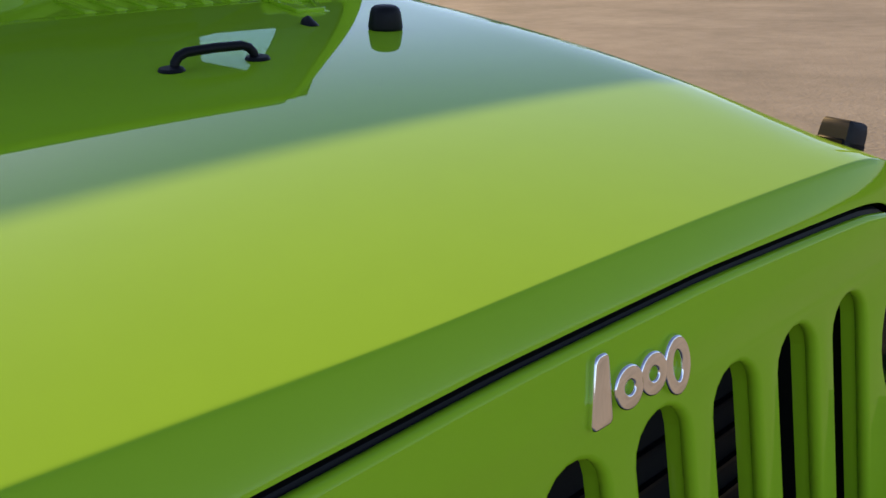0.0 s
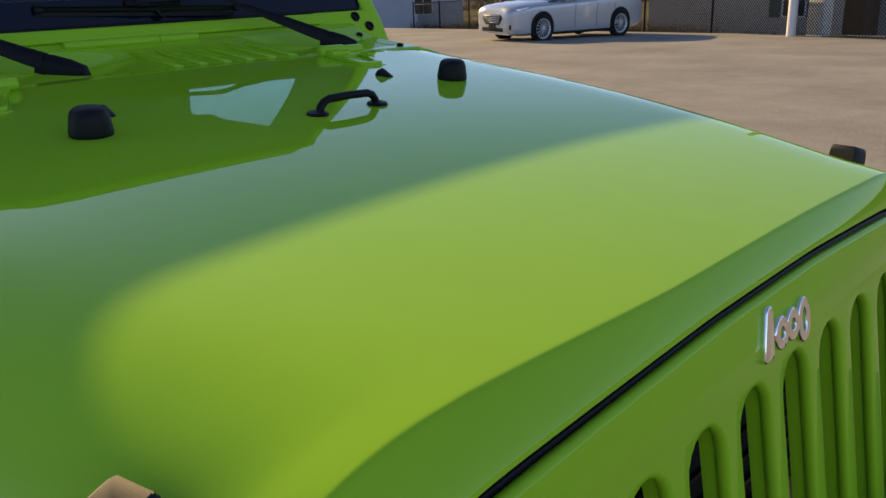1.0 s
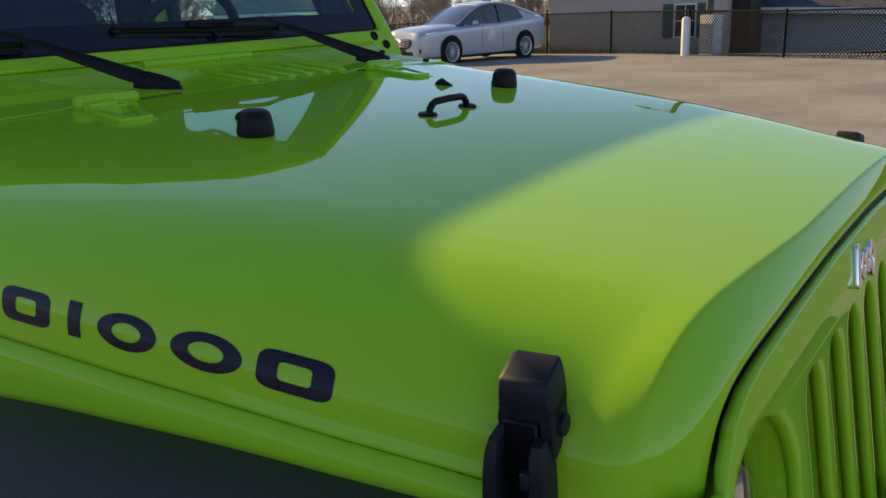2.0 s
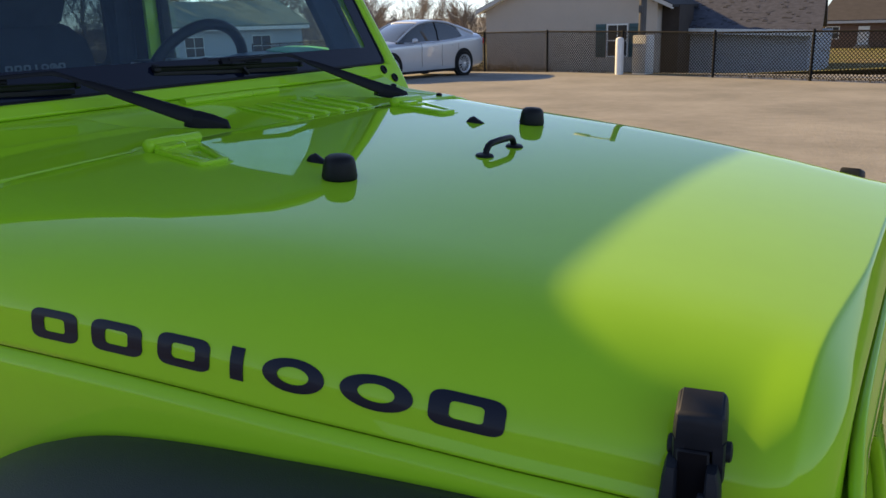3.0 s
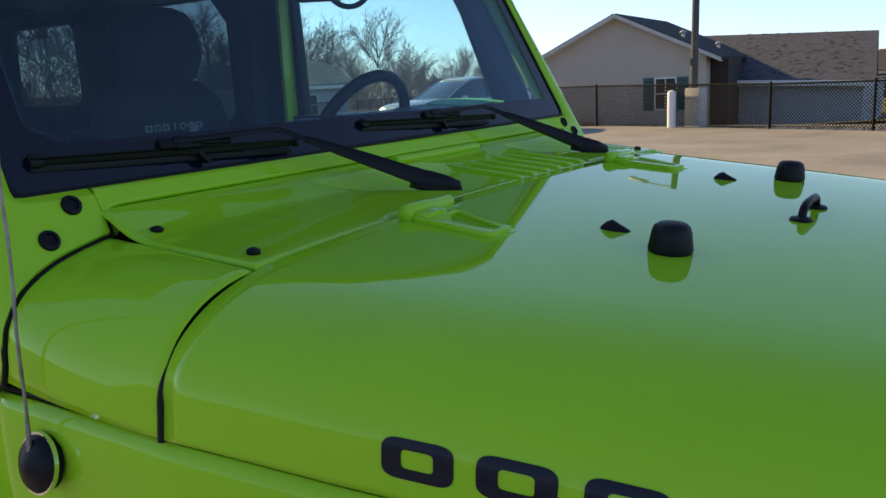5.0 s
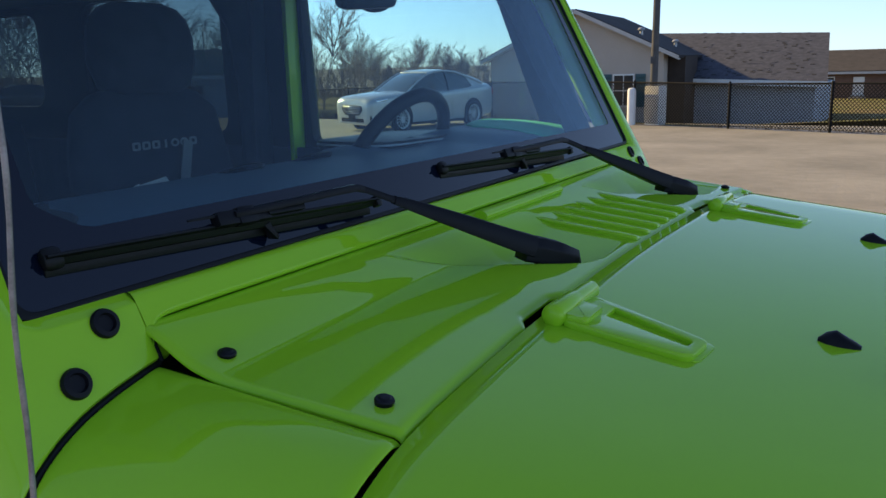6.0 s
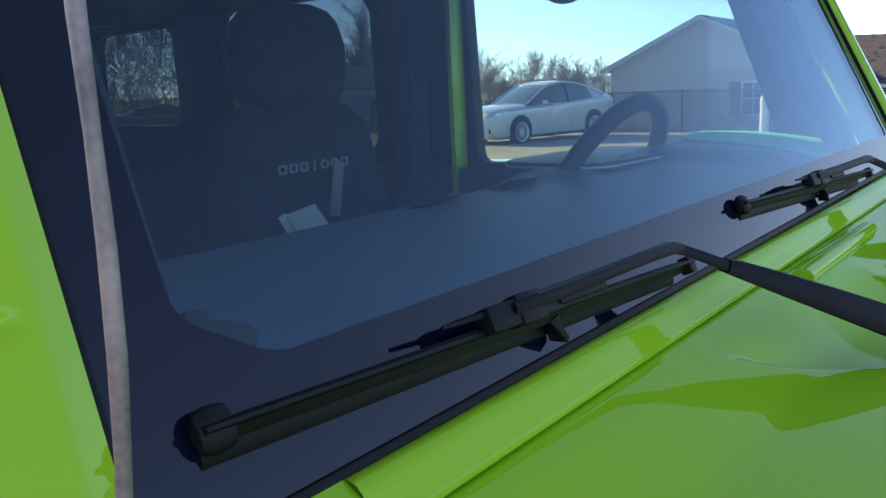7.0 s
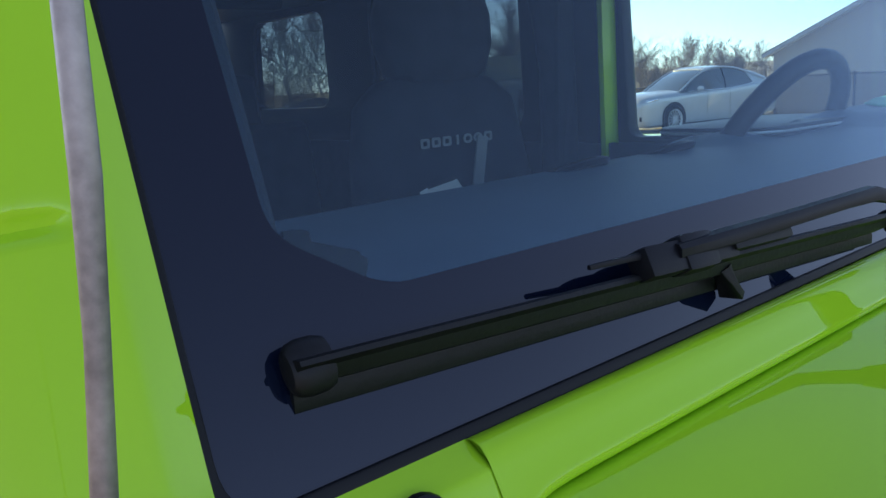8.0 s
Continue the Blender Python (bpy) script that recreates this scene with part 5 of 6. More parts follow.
def sedan(name, m, paint, label, detail=True):
    car = thing(name, m, label, "car")
    st = [(2.47, 0.60, 0.31, 0.69, 0.76), (2.45, 0.72, 0.24, 0.74, 0.835), (2.36, 0.82, 0.21, 0.79, 0.885), (2.15, 0.88, 0.18, 0.835, 0.925), (1.6, 0.905, 0.18, 0.875, 0.970),
          (1.0, 0.92, 0.18, 0.90, 1.000), (0.4, 0.925, 0.18, 0.92, 1.0), (-0.4, 0.925, 0.18, 0.945, 1.0), (-1.2, 0.925, 0.18, 0.995, 1.05), (-1.8, 0.91, 0.20, 1.03, 1.125),
          (-2.25, 0.85, 0.24, 1.03, 1.13), (-2.42, 0.78, 0.30, 0.97, 1.09), (-2.48, 0.68, 0.42, 0.82, 0.93)]
    sec = []
    for x, w, zb, zs, zt in st:
        half = [(0, zb), (w * 0.86, zb), (w * 0.965, zb + 0.06), (w * 0.985, zb + 0.18), (w * 0.97, (zb + zs) / 2 + 0.05), (w, zs - 0.10), (w * 0.985, zs - 0.03), (w * 0.93, zs + 0.01), (w * 0.75, zt - 0.03), (w * 0.4, zt - 0.006), (0, zt)]
        ring = [(x, y, z) for y, z in half] + [(x, -y, z) for y, z in half[-2:0:-1]]
        sec.append(ring)
    body = part("body", loft(sec), paint, car, "silver painted body" if detail else "")
    gl = []
    for x in frange(1.10, -2.02, 27):
        zb, zr = float(np.interp(x, [-2.0, -1.5, -0.4, 0.5, 1.1], [1.03, 0.98, 0.94, 0.93, 0.96])), roof_line(x)
        wb, wr = float(np.interp(x, [-2.0, -1.5, -0.4, 0.5, 1.1], [0.76, 0.82, 0.86, 0.83, 0.80])), float(np.interp(x, [-2.0, -1.4, -0.45, 0.3, 1.1], [0.69, 0.61, 0.60, 0.62, 0.72]))
        half = [(wb, zb), ((wb * 0.6 + wr * 0.4) * 1.01, (zb * 0.55 + zr * 0.45)), (wr, zr - 0.03), (wr * 0.8, zr - 0.004), (0, zr)]
        gl.append([(x, y, z) for y, z in half] + [(x, -y, z) for y, z in half[-2::-1]])
    cabin = part("cabin_glass", loft(gl), CARGLASS, car, "dark tinted cabin glass")

    def roof_fn(x, t):
        zr, wr = roof_line(x), float(np.interp(x, [-2.0, -1.4, -0.45, 0.3, 1.1], [0.69, 0.61, 0.60, 0.62, 0.72])) + 0.010
        return (x, wr * t, zr + 0.014 - 0.030 * abs(t) ** 4)
    thicken(part("roof", grid(roof_fn, frange(-1.28, 0.16, 16), frange(-1, 1, 13)), paint, car), 0.02)
    for q in (-1, 1):
        rail = lambda x, dz=0.0: (x, q * (float(np.interp(x, [-2.0, -1.4, -0.45, 0.3, 1.1], [0.69, 0.61, 0.60, 0.62, 0.72])) + 0.012), roof_line(x) - 0.022 + dz)
        part("pillar", tube([rail(x) for x in frange(1.08, 0.10, 9)], [0.024] * 9, 8), paint, car)
        part("roof_rail", tube([rail(x) for x in frange(0.12, -1.30, 12)], [0.026] * 12, 8), paint, car)
        part("pillar", tube([rail(x) for x in frange(-1.28, -2.0, 8)], [0.028, 0.04, 0.05, 0.055, 0.06, 0.06, 0.06, 0.05], 8), paint, car)
        def quarter(c, t):
            x = -1.34 - 0.20 * (1 - t) - (0.62 - 0.20 * (1 - t)) * c
            zb, zr = float(np.interp(x, [-2.0, -1.5], [1.03, 0.98])) - 0.02, roof_line(x)
            wb, wr = float(np.interp(x, [-2.0, -1.5], [0.76, 0.82])), float(np.interp(x, [-2.0, -1.4], [0.69, 0.61]))
            return (x, q * (wb + (wr - wb) * t + 0.016 + 0.012 * math.sin(math.pi * t)), zb + (zr - 0.012 - zb) * t)
        thicken(part("quarter_panel", grid(quarter, frange(0, 1, 8), frange(0, 1, 8)), paint, car), 0.012, (0, q, 0))
        part("centre_pillar", tube([(-0.42, q * 0.862, 0.95), (-0.45, q * 0.745, 1.22), (-0.46, q * 0.617, 1.43)], 0.022, 8), BLACK, car)
        part("waist_trim", tube([(x, q * y, z) for x, y, z in ((0.9, 0.855, 0.945), (0.2, 0.868, 0.945), (-0.6, 0.872, 0.955), (-1.5, 0.845, 0.99))], 0.012, 8), CHROME, car)
        mir = part("door_mirror", lathe([(0.03, -0.10), (0.075, -0.06), (0.085, 0.02), (0.06, 0.09), (0.02, 0.11)], 14, pose(0.62, q * 1.0, 1.0, 0, 90, 0) @ Matrix.Diagonal((0.8, 1.1, 0.7, 1))), paint, car)
        part("headlight", loft([[(x, q * (y + 0.03 * math.cos(a)), z + h * math.sin(a)) for a in (2 * math.pi * k / 10 for k in range(10))] for x, y, z, h in ((2.44, 0.60, 0.735, 0.022), (2.37, 0.72, 0.755, 0.042), (2.22, 0.825, 0.790, 0.048), (1.92, 0.885, 0.84, 0.018))]), CHROME, car, "swept-back clear headlight")
        part("tail_light", box(0.10, 0.20, 0.17, pose(-2.36, q * 0.72, 0.90, 0, 0, q * 24), 0.04, 2), LAMPRED, car, "red tail light")
        part("fog_lamp", box(0.05, 0.20, 0.11, pose(2.40, q * 0.71, 0.40, 0, 0, q * -30), 0.02, 2), BLACK, car)
        for x in (0.28, -0.52, -1.2):
            part("door_seam", tube([(x, q * 0.923, 0.32), (x, q * 0.91, 0.60), (x, q * 0.93, 0.84), (x + 0.01, q * 0.90, 0.93)], 0.0035, 5), DARK, car)
        for x in (-0.25, -1.02):
            part("door_handle", box(0.17, 0.03, 0.03, pose(x, q * 0.925, 0.83), 0.01, 2), paint, car)
        part("sill", box(2.1, 0.04, 0.06, pose(0, q * 0.90, 0.20), 0.015, 2), BLACK, car)
        for x in (1.425, -1.425):
            part("wheel_arch", lathe([(0.30, -0.10), (0.375, -0.08), (0.385, 0.012), (0.36, 0.016), (0.30, 0.0)], 30, pose(x, q * 0.905, 0.36, -90 * q)), DARK, car)
            tyre = part("tyre", lathe([(0.22, -0.11), (0.31, -0.115), (0.33, -0.09), (0.335, 0.0), (0.33, 0.09), (0.31, 0.115), (0.235, 0.112)], 32, pose(x, q * 0.83, 0.335, -90 * q), False), RUBBER, car, "black tyre")
            rim = part("rim", lathe([(0.205, 0.06), (0.222, 0.105), (0.245, 0.119), (0.248, 0.08), (0.21, 0.03), (0.205, 0.06)], 28, pose(x, q * 0.83, 0.335, -90 * q), False), ALLOY, tyre, "silver rim")
            part("wheel_back", lathe([(0.01, 0.05), (0.21, 0.045), (0.21, 0.01), (0.01, 0.01)], 24, pose(x, q * 0.83, 0.335, -90 * q)), DARK, tyre)
            if detail:
                for k in range(15):
                    part("spoke", box(0.20, 0.019, 0.02, pose(x, q * 0.83, 0.335, -90 * q) @ pose(0, 0, 0, 0, 0, 24 * k) @ pose(0.12, 0, 0.10), 0.004, 1), ALLOY, tyre)
                part("hub_cap", lathe([(0.045, 0.09), (0.04, 0.115), (0.01, 0.12)], 14, pose(x, q * 0.83, 0.335, -90 * q)), ALLOY, tyre)
    part("grille_opening", loft([[(x, y * k, 0.575 + (z - 0.575) * k) for y, z in ((-0.30, 0.455), (0.30, 0.455), (0.43, 0.58), (0.41, 0.655), (0.34, 0.685), (-0.34, 0.685), (-0.41, 0.655), (-0.43, 0.58))] for x, k in ((2.40, 1.04), (2.482, 1.04), (2.488, 1.0))]), BLACK, car)
    for k in range(5):
        part("grille_bar", box(0.03, 0.64 + 0.04 * min(k, 3), 0.013, pose(2.484, 0, 0.495 + 0.040 * k), 0.005, 1), CHROME, car)
    part("lower_intake", box(0.06, 1.0, 0.10, pose(2.445, 0, 0.33), 0.03, 2), BLACK, car)
    part("number_plate", box(0.012, 0.30, 0.13, pose(2.485, 0, 0.41), 0.004, 1), BLACK, car, "dark blank plate")
    part("front_spoiler", box(0.05, 1.4, 0.03, pose(2.40, 0, 0.225), 0.01, 1), CHROME, car)
    return car


wf, wr = Vector((-12.10, 17.35, 0)), Vector((-11.36, 20.1, 0))
ahead = (wf - wr).normalized()
mid = (wf + wr) / 2 + Vector((ahead.y, -ahead.x, 0)) * 0.83
heading = math.degrees(math.atan2(ahead.y, ahead.x))
saloon = sedan("saloon_car", Matrix.Translation((mid.x, mid.y, ground_z(mid.x, mid.y) - 0.015)) @ pose(0, 0, 0, -1.0, 0, heading) @ Matrix.Diagonal((0.97, 0.97, 1.085, 1)), SILVER, "silver four-door saloon parked on the lot")
GREYCAR = material("dark_car_paint", (0.03, 0.03, 0.035), 0.3, 0.2, 1.0)
for x, y, a in ((-38.0, 19.5, 60), (-37.0, 23.0, 75), (-40.5, 16.0, 50)):
    c = sedan("parked_car", Matrix.Translation((x, y, ground_z(x, y))) @ pose(0, 0, 0, 0, 0, a), GREYCAR, "dark car parked in the dry grass far off", False)
    tagged(c, group="far parked cars")


# ---- chain-link fence ----
def fence():
    f = thing("chain_link_fence", Matrix.Translation((FA.x, FA.y, 0)), "black chain-link fence along the edge of the lot", "fence")
    step = 2.93
    at = lambda d: FDIR * d
    gz = lambda d: ground_z(*(FA + FDIR * d).xy)
    place = lambda k: k * step - (0.36 if k > 3 else 0.0)
    high = lambda d: 1.10 + 0.055 * max(0.0, min(3.0, 3 - d / step))      # the ground falls away under the fence's far end
    n0, n1 = -6, 8
    for k in range(n0, n1 + 1):
        p, z, h = at(place(k)), gz(place(k)), high(place(k))
        part("fence_post", lathe([(0.035, -0.1), (0.035, h + 0.03), (0.02, h + 0.06), (0.004, h + 0.065)], 10, Matrix.Translation((p.x, p.y, z))), FENCEBLACK, f)
    for k in range(n0, n1):
        a, b = at(place(k)), at(place(k + 1))
        za, zb = gz(place(k)), gz(place(k + 1))
        part("top_rail", tube([(a.x, a.y, za + high(place(k))), (b.x, b.y, zb + high(place(k + 1)))], 0.022, 8), FENCEBLACK, f)
        part("bottom_wire", tube([(a.x, a.y, za + 0.06), (b.x, b.y, zb + 0.06)], 0.006, 5), FENCEBLACK, f)
    bm = bmesh.new()
    pitch, h = 0.085, 1.05
    nrm, wv = Vector((-FDIR.y, FDIR.x, 0)), FDIR * 0.0125
    first, last = place(n0), place(n1)
    k = 0
    while k * pitch < last - first + h:
        for q in (1, -1):
            d0 = first + k * pitch - (h if q > 0 else 0)
            d1 = d0 + h
            if d0 < first or d1 > last:
                continue
            lo, hi = 0.05, 0.05 + h
            pa, pb = at(d0) + nrm * 0.02 * q, at(d1) + nrm * 0.02 * q
            za = gz(d0) + (lo if q > 0 else hi) * high(d0) / 1.10
            zb = gz(d1) + (hi if q > 0 else lo) * high(d1) / 1.10
            vs = [bm.verts.new(v) for v in ((pa.x - wv.x, pa.y - wv.y, za), (pa.x + wv.x, pa.y + wv.y, za), (pb.x + wv.x, pb.y + wv.y, zb), (pb.x - wv.x, pb.y - wv.y, zb),
                                            (pa.x, pa.y + 0.006, za), (pb.x, pb.y + 0.006, zb))]
            bm.faces.new((vs[0], vs[1], vs[2], vs[3]))
            bm.faces.new((vs[1], vs[4], vs[5], vs[2]))
            bm.faces.new((vs[4], vs[0], vs[3], vs[5]))
        k += 1
    part("wire_mesh", bm, FENCEBLACK, f, "black diamond wire mesh", smooth=False, kind="stuff")


fence()

# white pipe, grey cabinet and lamp pole by the fence
p = FA + FDIR * 5.86 + Vector((FDIR.y, -FDIR.x, 0)) * 0.12
tagged(part("pipe_bollard", lathe([(0.115, -0.02), (0.115, 0.92), (0.10, 0.98), (0.05, 1.01), (0.005, 1.015)], 20, Matrix.Translation((p.x, p.y, ground_z(p.x, p.y)))), WHITE, None, "white painted pipe bollard beside the fence"), category="bollard")
p2 = p + FDIR * 0.42 + Vector((-FDIR.y, FDIR.x, 0)) * 0.5
tagged(part("utility_cabinet", box(0.46, 0.36, 1.10, Matrix.Translation((p2.x, p2.y, ground_z(p2.x, p2.y) + 0.50)) @ pose(0, 0, 0, 0, 0, -20), 0.02), WHITE, None, "pale grey utility cabinet behind the fence"), category="cabinet")
p3 = p + FDIR * 0.30 + Vector((-FDIR.y, FDIR.x, 0)) * 0.55
pole = thing("lamp_pole", Matrix.Translation((p3.x, p3.y, ground_z(p3.x, p3.y))), "tall weathered lamp pole with a side arm", "pole")
part("shaft", tube([(0, 0, -0.1), (0.03, 0, 3.0), (0.05, 0, 5.6)], [0.105, 0.095, 0.085], 12), WOODPOLE, pole)
part("arm", tube([(0.05, 0, 5.5), (-0.4, 0.15, 5.58), (-0.9, 0.33, 5.6)], 0.035, 8), GALV, pole)
part("lamp_head", box(0.55, 0.22, 0.14, pose(-1.1, 0.40, 5.58, 0, 0, -18), 0.04), GALV, pole)
part("meter_box", box(0.10, 0.10, 0.20, pose(0.0, -0.13, 1.75), 0.02), WOODPOLE, pole)


# ---- buildings ----
def slab(pts, t):
    """A flat roof plane through four points, t thick."""
    bm = bmesh.new()
    lo = [bm.verts.new(p) for p in pts]
    n = (Vector(pts[1]) - Vector(pts[0])).cross(Vector(pts[2]) - Vector(pts[0])).normalized()
    if n.z < 0:
        n = -n
    hi = [bm.verts.new(Vector(p) + n * t) for p in pts]
    bm.faces.new(lo)
    bm.faces.new(hi)
    for i in range(len(pts)):
        j = (i + 1) % len(pts)
        bm.faces.new((lo[i], lo[j], hi[j], hi[i]))
    return bm


def window(parent, m, w, h, shutters=True):
    """A window in the local x, z plane, facing -y."""
    fr = pierced([(-w / 2 - 0.04, -h / 2 - 0.05), (w / 2 + 0.04, -h / 2 - 0.05), (w / 2 + 0.04, h / 2 + 0.05), (-w / 2 - 0.04, h / 2 + 0.05)],
                 [[(-w / 2, -h / 2), (w / 2, -h / 2), (w / 2, h / 2), (-w / 2, h / 2)]], 0.06, m @ pose(0, -0.03, 0, 90))
    win = part("window", fr, WHITE, parent, "white framed window", smooth=False)
    part("pane", box(w, 0.02, h, m @ pose(0, -0.01, 0)), WATERPANE, win, smooth=False)
    part("muntin", box(0.022, 0.03, h, m @ pose(0, -0.03, 0)), WHITE, win, smooth=False)
    part("muntin", box(w, 0.03, 0.035, m @ pose(0, -0.032, 0)), WHITE, win, smooth=False)
    if shutters:
        for q in (-1, 1):
            sh = part("shutter", box(0.36, 0.04, h + 0.1, m @ pose(q * (w / 2 + 0.26), -0.03, 0), 0.008), TEAL, parent, "dark teal shutter")
            for k in range(9):
                part("slat", box(0.28, 0.02, 0.05, m @ pose(q * (w / 2 + 0.26), -0.055, (k - 4) * h / 9.5, 20)), TEAL, sh, smooth=False)
    return win


def gable_house():
    eye, turn = Vector((0.968, -1.311)), radians(6)
    corner = Vector((-14.3, 27.0))
    along = Vector((math.cos(turn), math.sin(turn)))

    def on_front(x, z):
        """From a place on the plane y = 25.5: how far along the front it stands, and its height there."""
        d = Vector((x, 25.5)) - eye
        k = (along.x * (eye.y - corner.y) - along.y * (eye.x - corner.x)) / (along.y * d.x - along.x * d.y)
        return (eye + d * k - corner).dot(along), 1.375 + (z - 1.375) * k
    (xl, _), (xr, _), (xp, zp) = on_front(-13.52, 0), on_front(-7.28, 0), on_front(-10.28, 3.07)
    (xel, ze), (xer, ze2) = on_front(-13.78, 1.55), on_front(-6.75, 1.42)
    ze = (ze + ze2) / 2
    zb, depth = -1.3, 7.5
    h = thing("tan_house", Matrix.Translation((corner.x, corner.y, zb)) @ pose(0, 0, 0, 0, 0, 6), "single-storey tan house with a gable and dark shingle roof", "house")
    Y = 0.0
    L = lambda x, y, z: (x, y, z - zb)
    ew = ze + (zp - ze) * (xl - xel) / (xp - xel)
    bm = loft([[L(xl, y, zb), L(xr, y, zb), L(xr, y, ew), L(xp, y, zp - 0.02), L(xl, y, ew)] for y in (Y, Y + depth)])
    wall = part("wall", bm, SIDING, h, "tan lap siding", smooth=False)
    z = zb + 0.5
    while z < zp - 0.15:                                  # lap boards on the gable
        half = 1.0 if z < ew else max(0.0, (zp - z) / (zp - ew))
        x0, x1 = xp + (xl - xp) * half, xp + (xr - xp) * half
        part("lap_board", prism([(x0, -0.012), (x1, -0.012), (x1, 0.0), (x0, 0.0)], 0.118, Matrix.Translation((0, 0.004, z - zb)) @ pose(0, 0, 0, -1.5)), SIDING, wall, smooth=False)
        z += 0.125
    for a in (xel, xer):
        pts = [L(a, Y - 0.35, ze), L(xp, Y - 0.35, zp), L(xp, Y + depth, zp), L(a, Y + depth, ze)]
        part("roof", slab(pts, 0.10), SHINGLE_DARK, h, "dark asphalt shingles", smooth=False)
        part("fascia", slab([L(a, Y - 0.375, ze - 0.06), L(xp, Y - 0.375, zp - 0.06), L(xp, Y - 0.375, zp + 0.08), L(a, Y - 0.375, ze + 0.08)], 0.03), TRIM, h, "pale fascia board", smooth=False)
        part("soffit", slab([L(a, Y - 0.34, ze - 0.05), L(xp, Y - 0.34, zp - 0.05), L(xp, Y, zp - 0.05), L(a, Y, ze - 0.05)], 0.02), WHITE, h, smooth=False)
    # added block; the shade on the side wall is put into its dark brown
    part("shaded_recess", box(0.60, 3.0, ew - zb - 0.06, Matrix.Translation((xr + 0.31, 2.3, (ew - zb) / 2 - 0.03))), BROWN, h, "dark brown block standing in for the shaded recess beside the house", smooth=False)
    wx, wz = on_front(-8.59, 0.475)
    window(h, Matrix.Translation(L(wx, Y, wz)), 0.68, 1.05)
    for fx, fy in ((0.55, 1.5), (0.8, 3.4)):
        x = xp + (xer - xp) * fx
        z = zp + (ze - zp) * fx
        part("roof_vent", join(tube([L(x, Y + fy, z), L(x, Y + fy, z + 0.28)], 0.06, 10), lathe([(0.13, 0.0), (0.14, 0.03), (0.08, 0.09), (0.01, 0.11)], 14, Matrix.Translation(L(x, Y + fy, z + 0.26)))), GALV, h, "grey roof vent")
    return h


def low_wing():
    Y = 31.0
    k = (Y + 1.31) / (25.5 + 1.31)
    at = lambda x, z: (0.968 + (x - 0.968) * k, 1.375 + (z - 1.375) * k)
    (xl, zr), (xr, _), (xw, ze), (xw1, _) = at(-8.3, 2.07), at(-2.40, 0), at(-6.82, 0.70), at(-2.75, 0)
    zb = -1.5
    h = thing("low_building", Matrix.Translation(((xl + xr) / 2, Y, zb)) @ pose(0, 0, 0, 0, 2.0, 0), "low blue-grey building with a broad mottled shingle roof", "building")
    cx = (xl + xr) / 2
    L = lambda x, y, z: (x - cx, y - Y, z - zb)
    run = 4.5
    part("wall", box(xw1 - xw, 6.0, ze - zb, Matrix.Translation(L((xw + xw1) / 2, Y + 3.05, (ze + zb) / 2))), BLUEGREY, h, "blue-grey siding", smooth=False)
    xrr = 0.968 + (xr - 0.968) * (Y + run + 1.31) / (Y + 0.9)
    rise = (zr - 1.375) * (Y + run + 1.31) / (Y + 1.31) + 1.375
    roof = part("roof", slab([L(xw - 1.1, Y - 0.4, ze), L(xr, Y - 0.4, ze), L(xrr, Y + run, rise), L(xl - 1.2, Y + run, rise)], 0.12), SHINGLE, h, "mottled grey-brown asphalt shingles", smooth=False)
    part("roof_back", slab([L(xl - 0.4, Y + run, rise), L(xrr, Y + run, rise), L(xrr - 0.4, Y + 2 * run, ze), L(xl - 0.4, Y + 2 * run, ze)], 0.10), SHINGLE, h, smooth=False)
    part("fascia", box(xr - xw + 0.1, 0.05, 0.20, Matrix.Translation(L((xw + xr - 0.1) / 2, Y - 0.42, ze + 0.02))), WHITE, h, "white gutter board", smooth=False)
    rng = random.Random(5)
    for i in range(30):                                   # uneven shingle tabs that catch the light
        t = (i + 0.5) / 30
        y = Y - 0.4 + (run + 0.4) * t
        z = ze + (rise - ze) * t
        x = xw - 0.4 + rng.random() * 0.3
        while x < xr - 0.5 - 0.6 * t:
            w = rng.uniform(0.07, 0.20)
            if rng.random() < 0.16:
                part("shingle", box(w, 0.11, 0.014, Matrix.Translation(L(x + w / 2, y, z + 0.130)) @ pose(0, 0, 0, math.degrees(math.atan2(rise - ze, run + 0.4)) + rng.uniform(-5, 3))), SHINGLE_DARK if rng.random() < 0.55 else SHINGLE, roof, smooth=False)
            x += w + rng.uniform(0.0, 0.12)
    return h


def brick_house():
    h = thing("brick_house", Matrix.Translation((-5.95, 54.0, -1.15)), "far red-brick house with a brown roof and white windows", "house")
    part("wall", box(15.0, 8.0, 1.65, pose(7.5, 4, 0.80)), BRICKS, h, smooth=False)
    part("roof", slab([(-0.3, -0.4, 1.56), (15.3, -0.4, 1.56), (15.0, 4, 2.80), (-0.1, 4, 2.80)], 0.12), BROWNROOF, h, "brown shingle roof", smooth=False)
    part("fascia", box(15.6, 0.06, 0.14, pose(7.5, -0.42, 1.56)), TRIM, h, smooth=False)
    for x in (0.50, 5.2, 8.0, 11.0):
        window(h, Matrix.Translation((x, 0, 0.95)), 0.70, 0.66, False)
    part("door", box(0.60, 0.06, 1.25, pose(2.2, -0.03, 0.68), 0.01), WHITE, h, "white door")
    for k in range(3):
        part("step", box(1.0 - 0.1 * k, 0.3, 0.10, pose(2.2, -0.75 + 0.3 * k, 0.0 + 0.09 * k), 0.01), CONCRETE, h, "concrete door step")


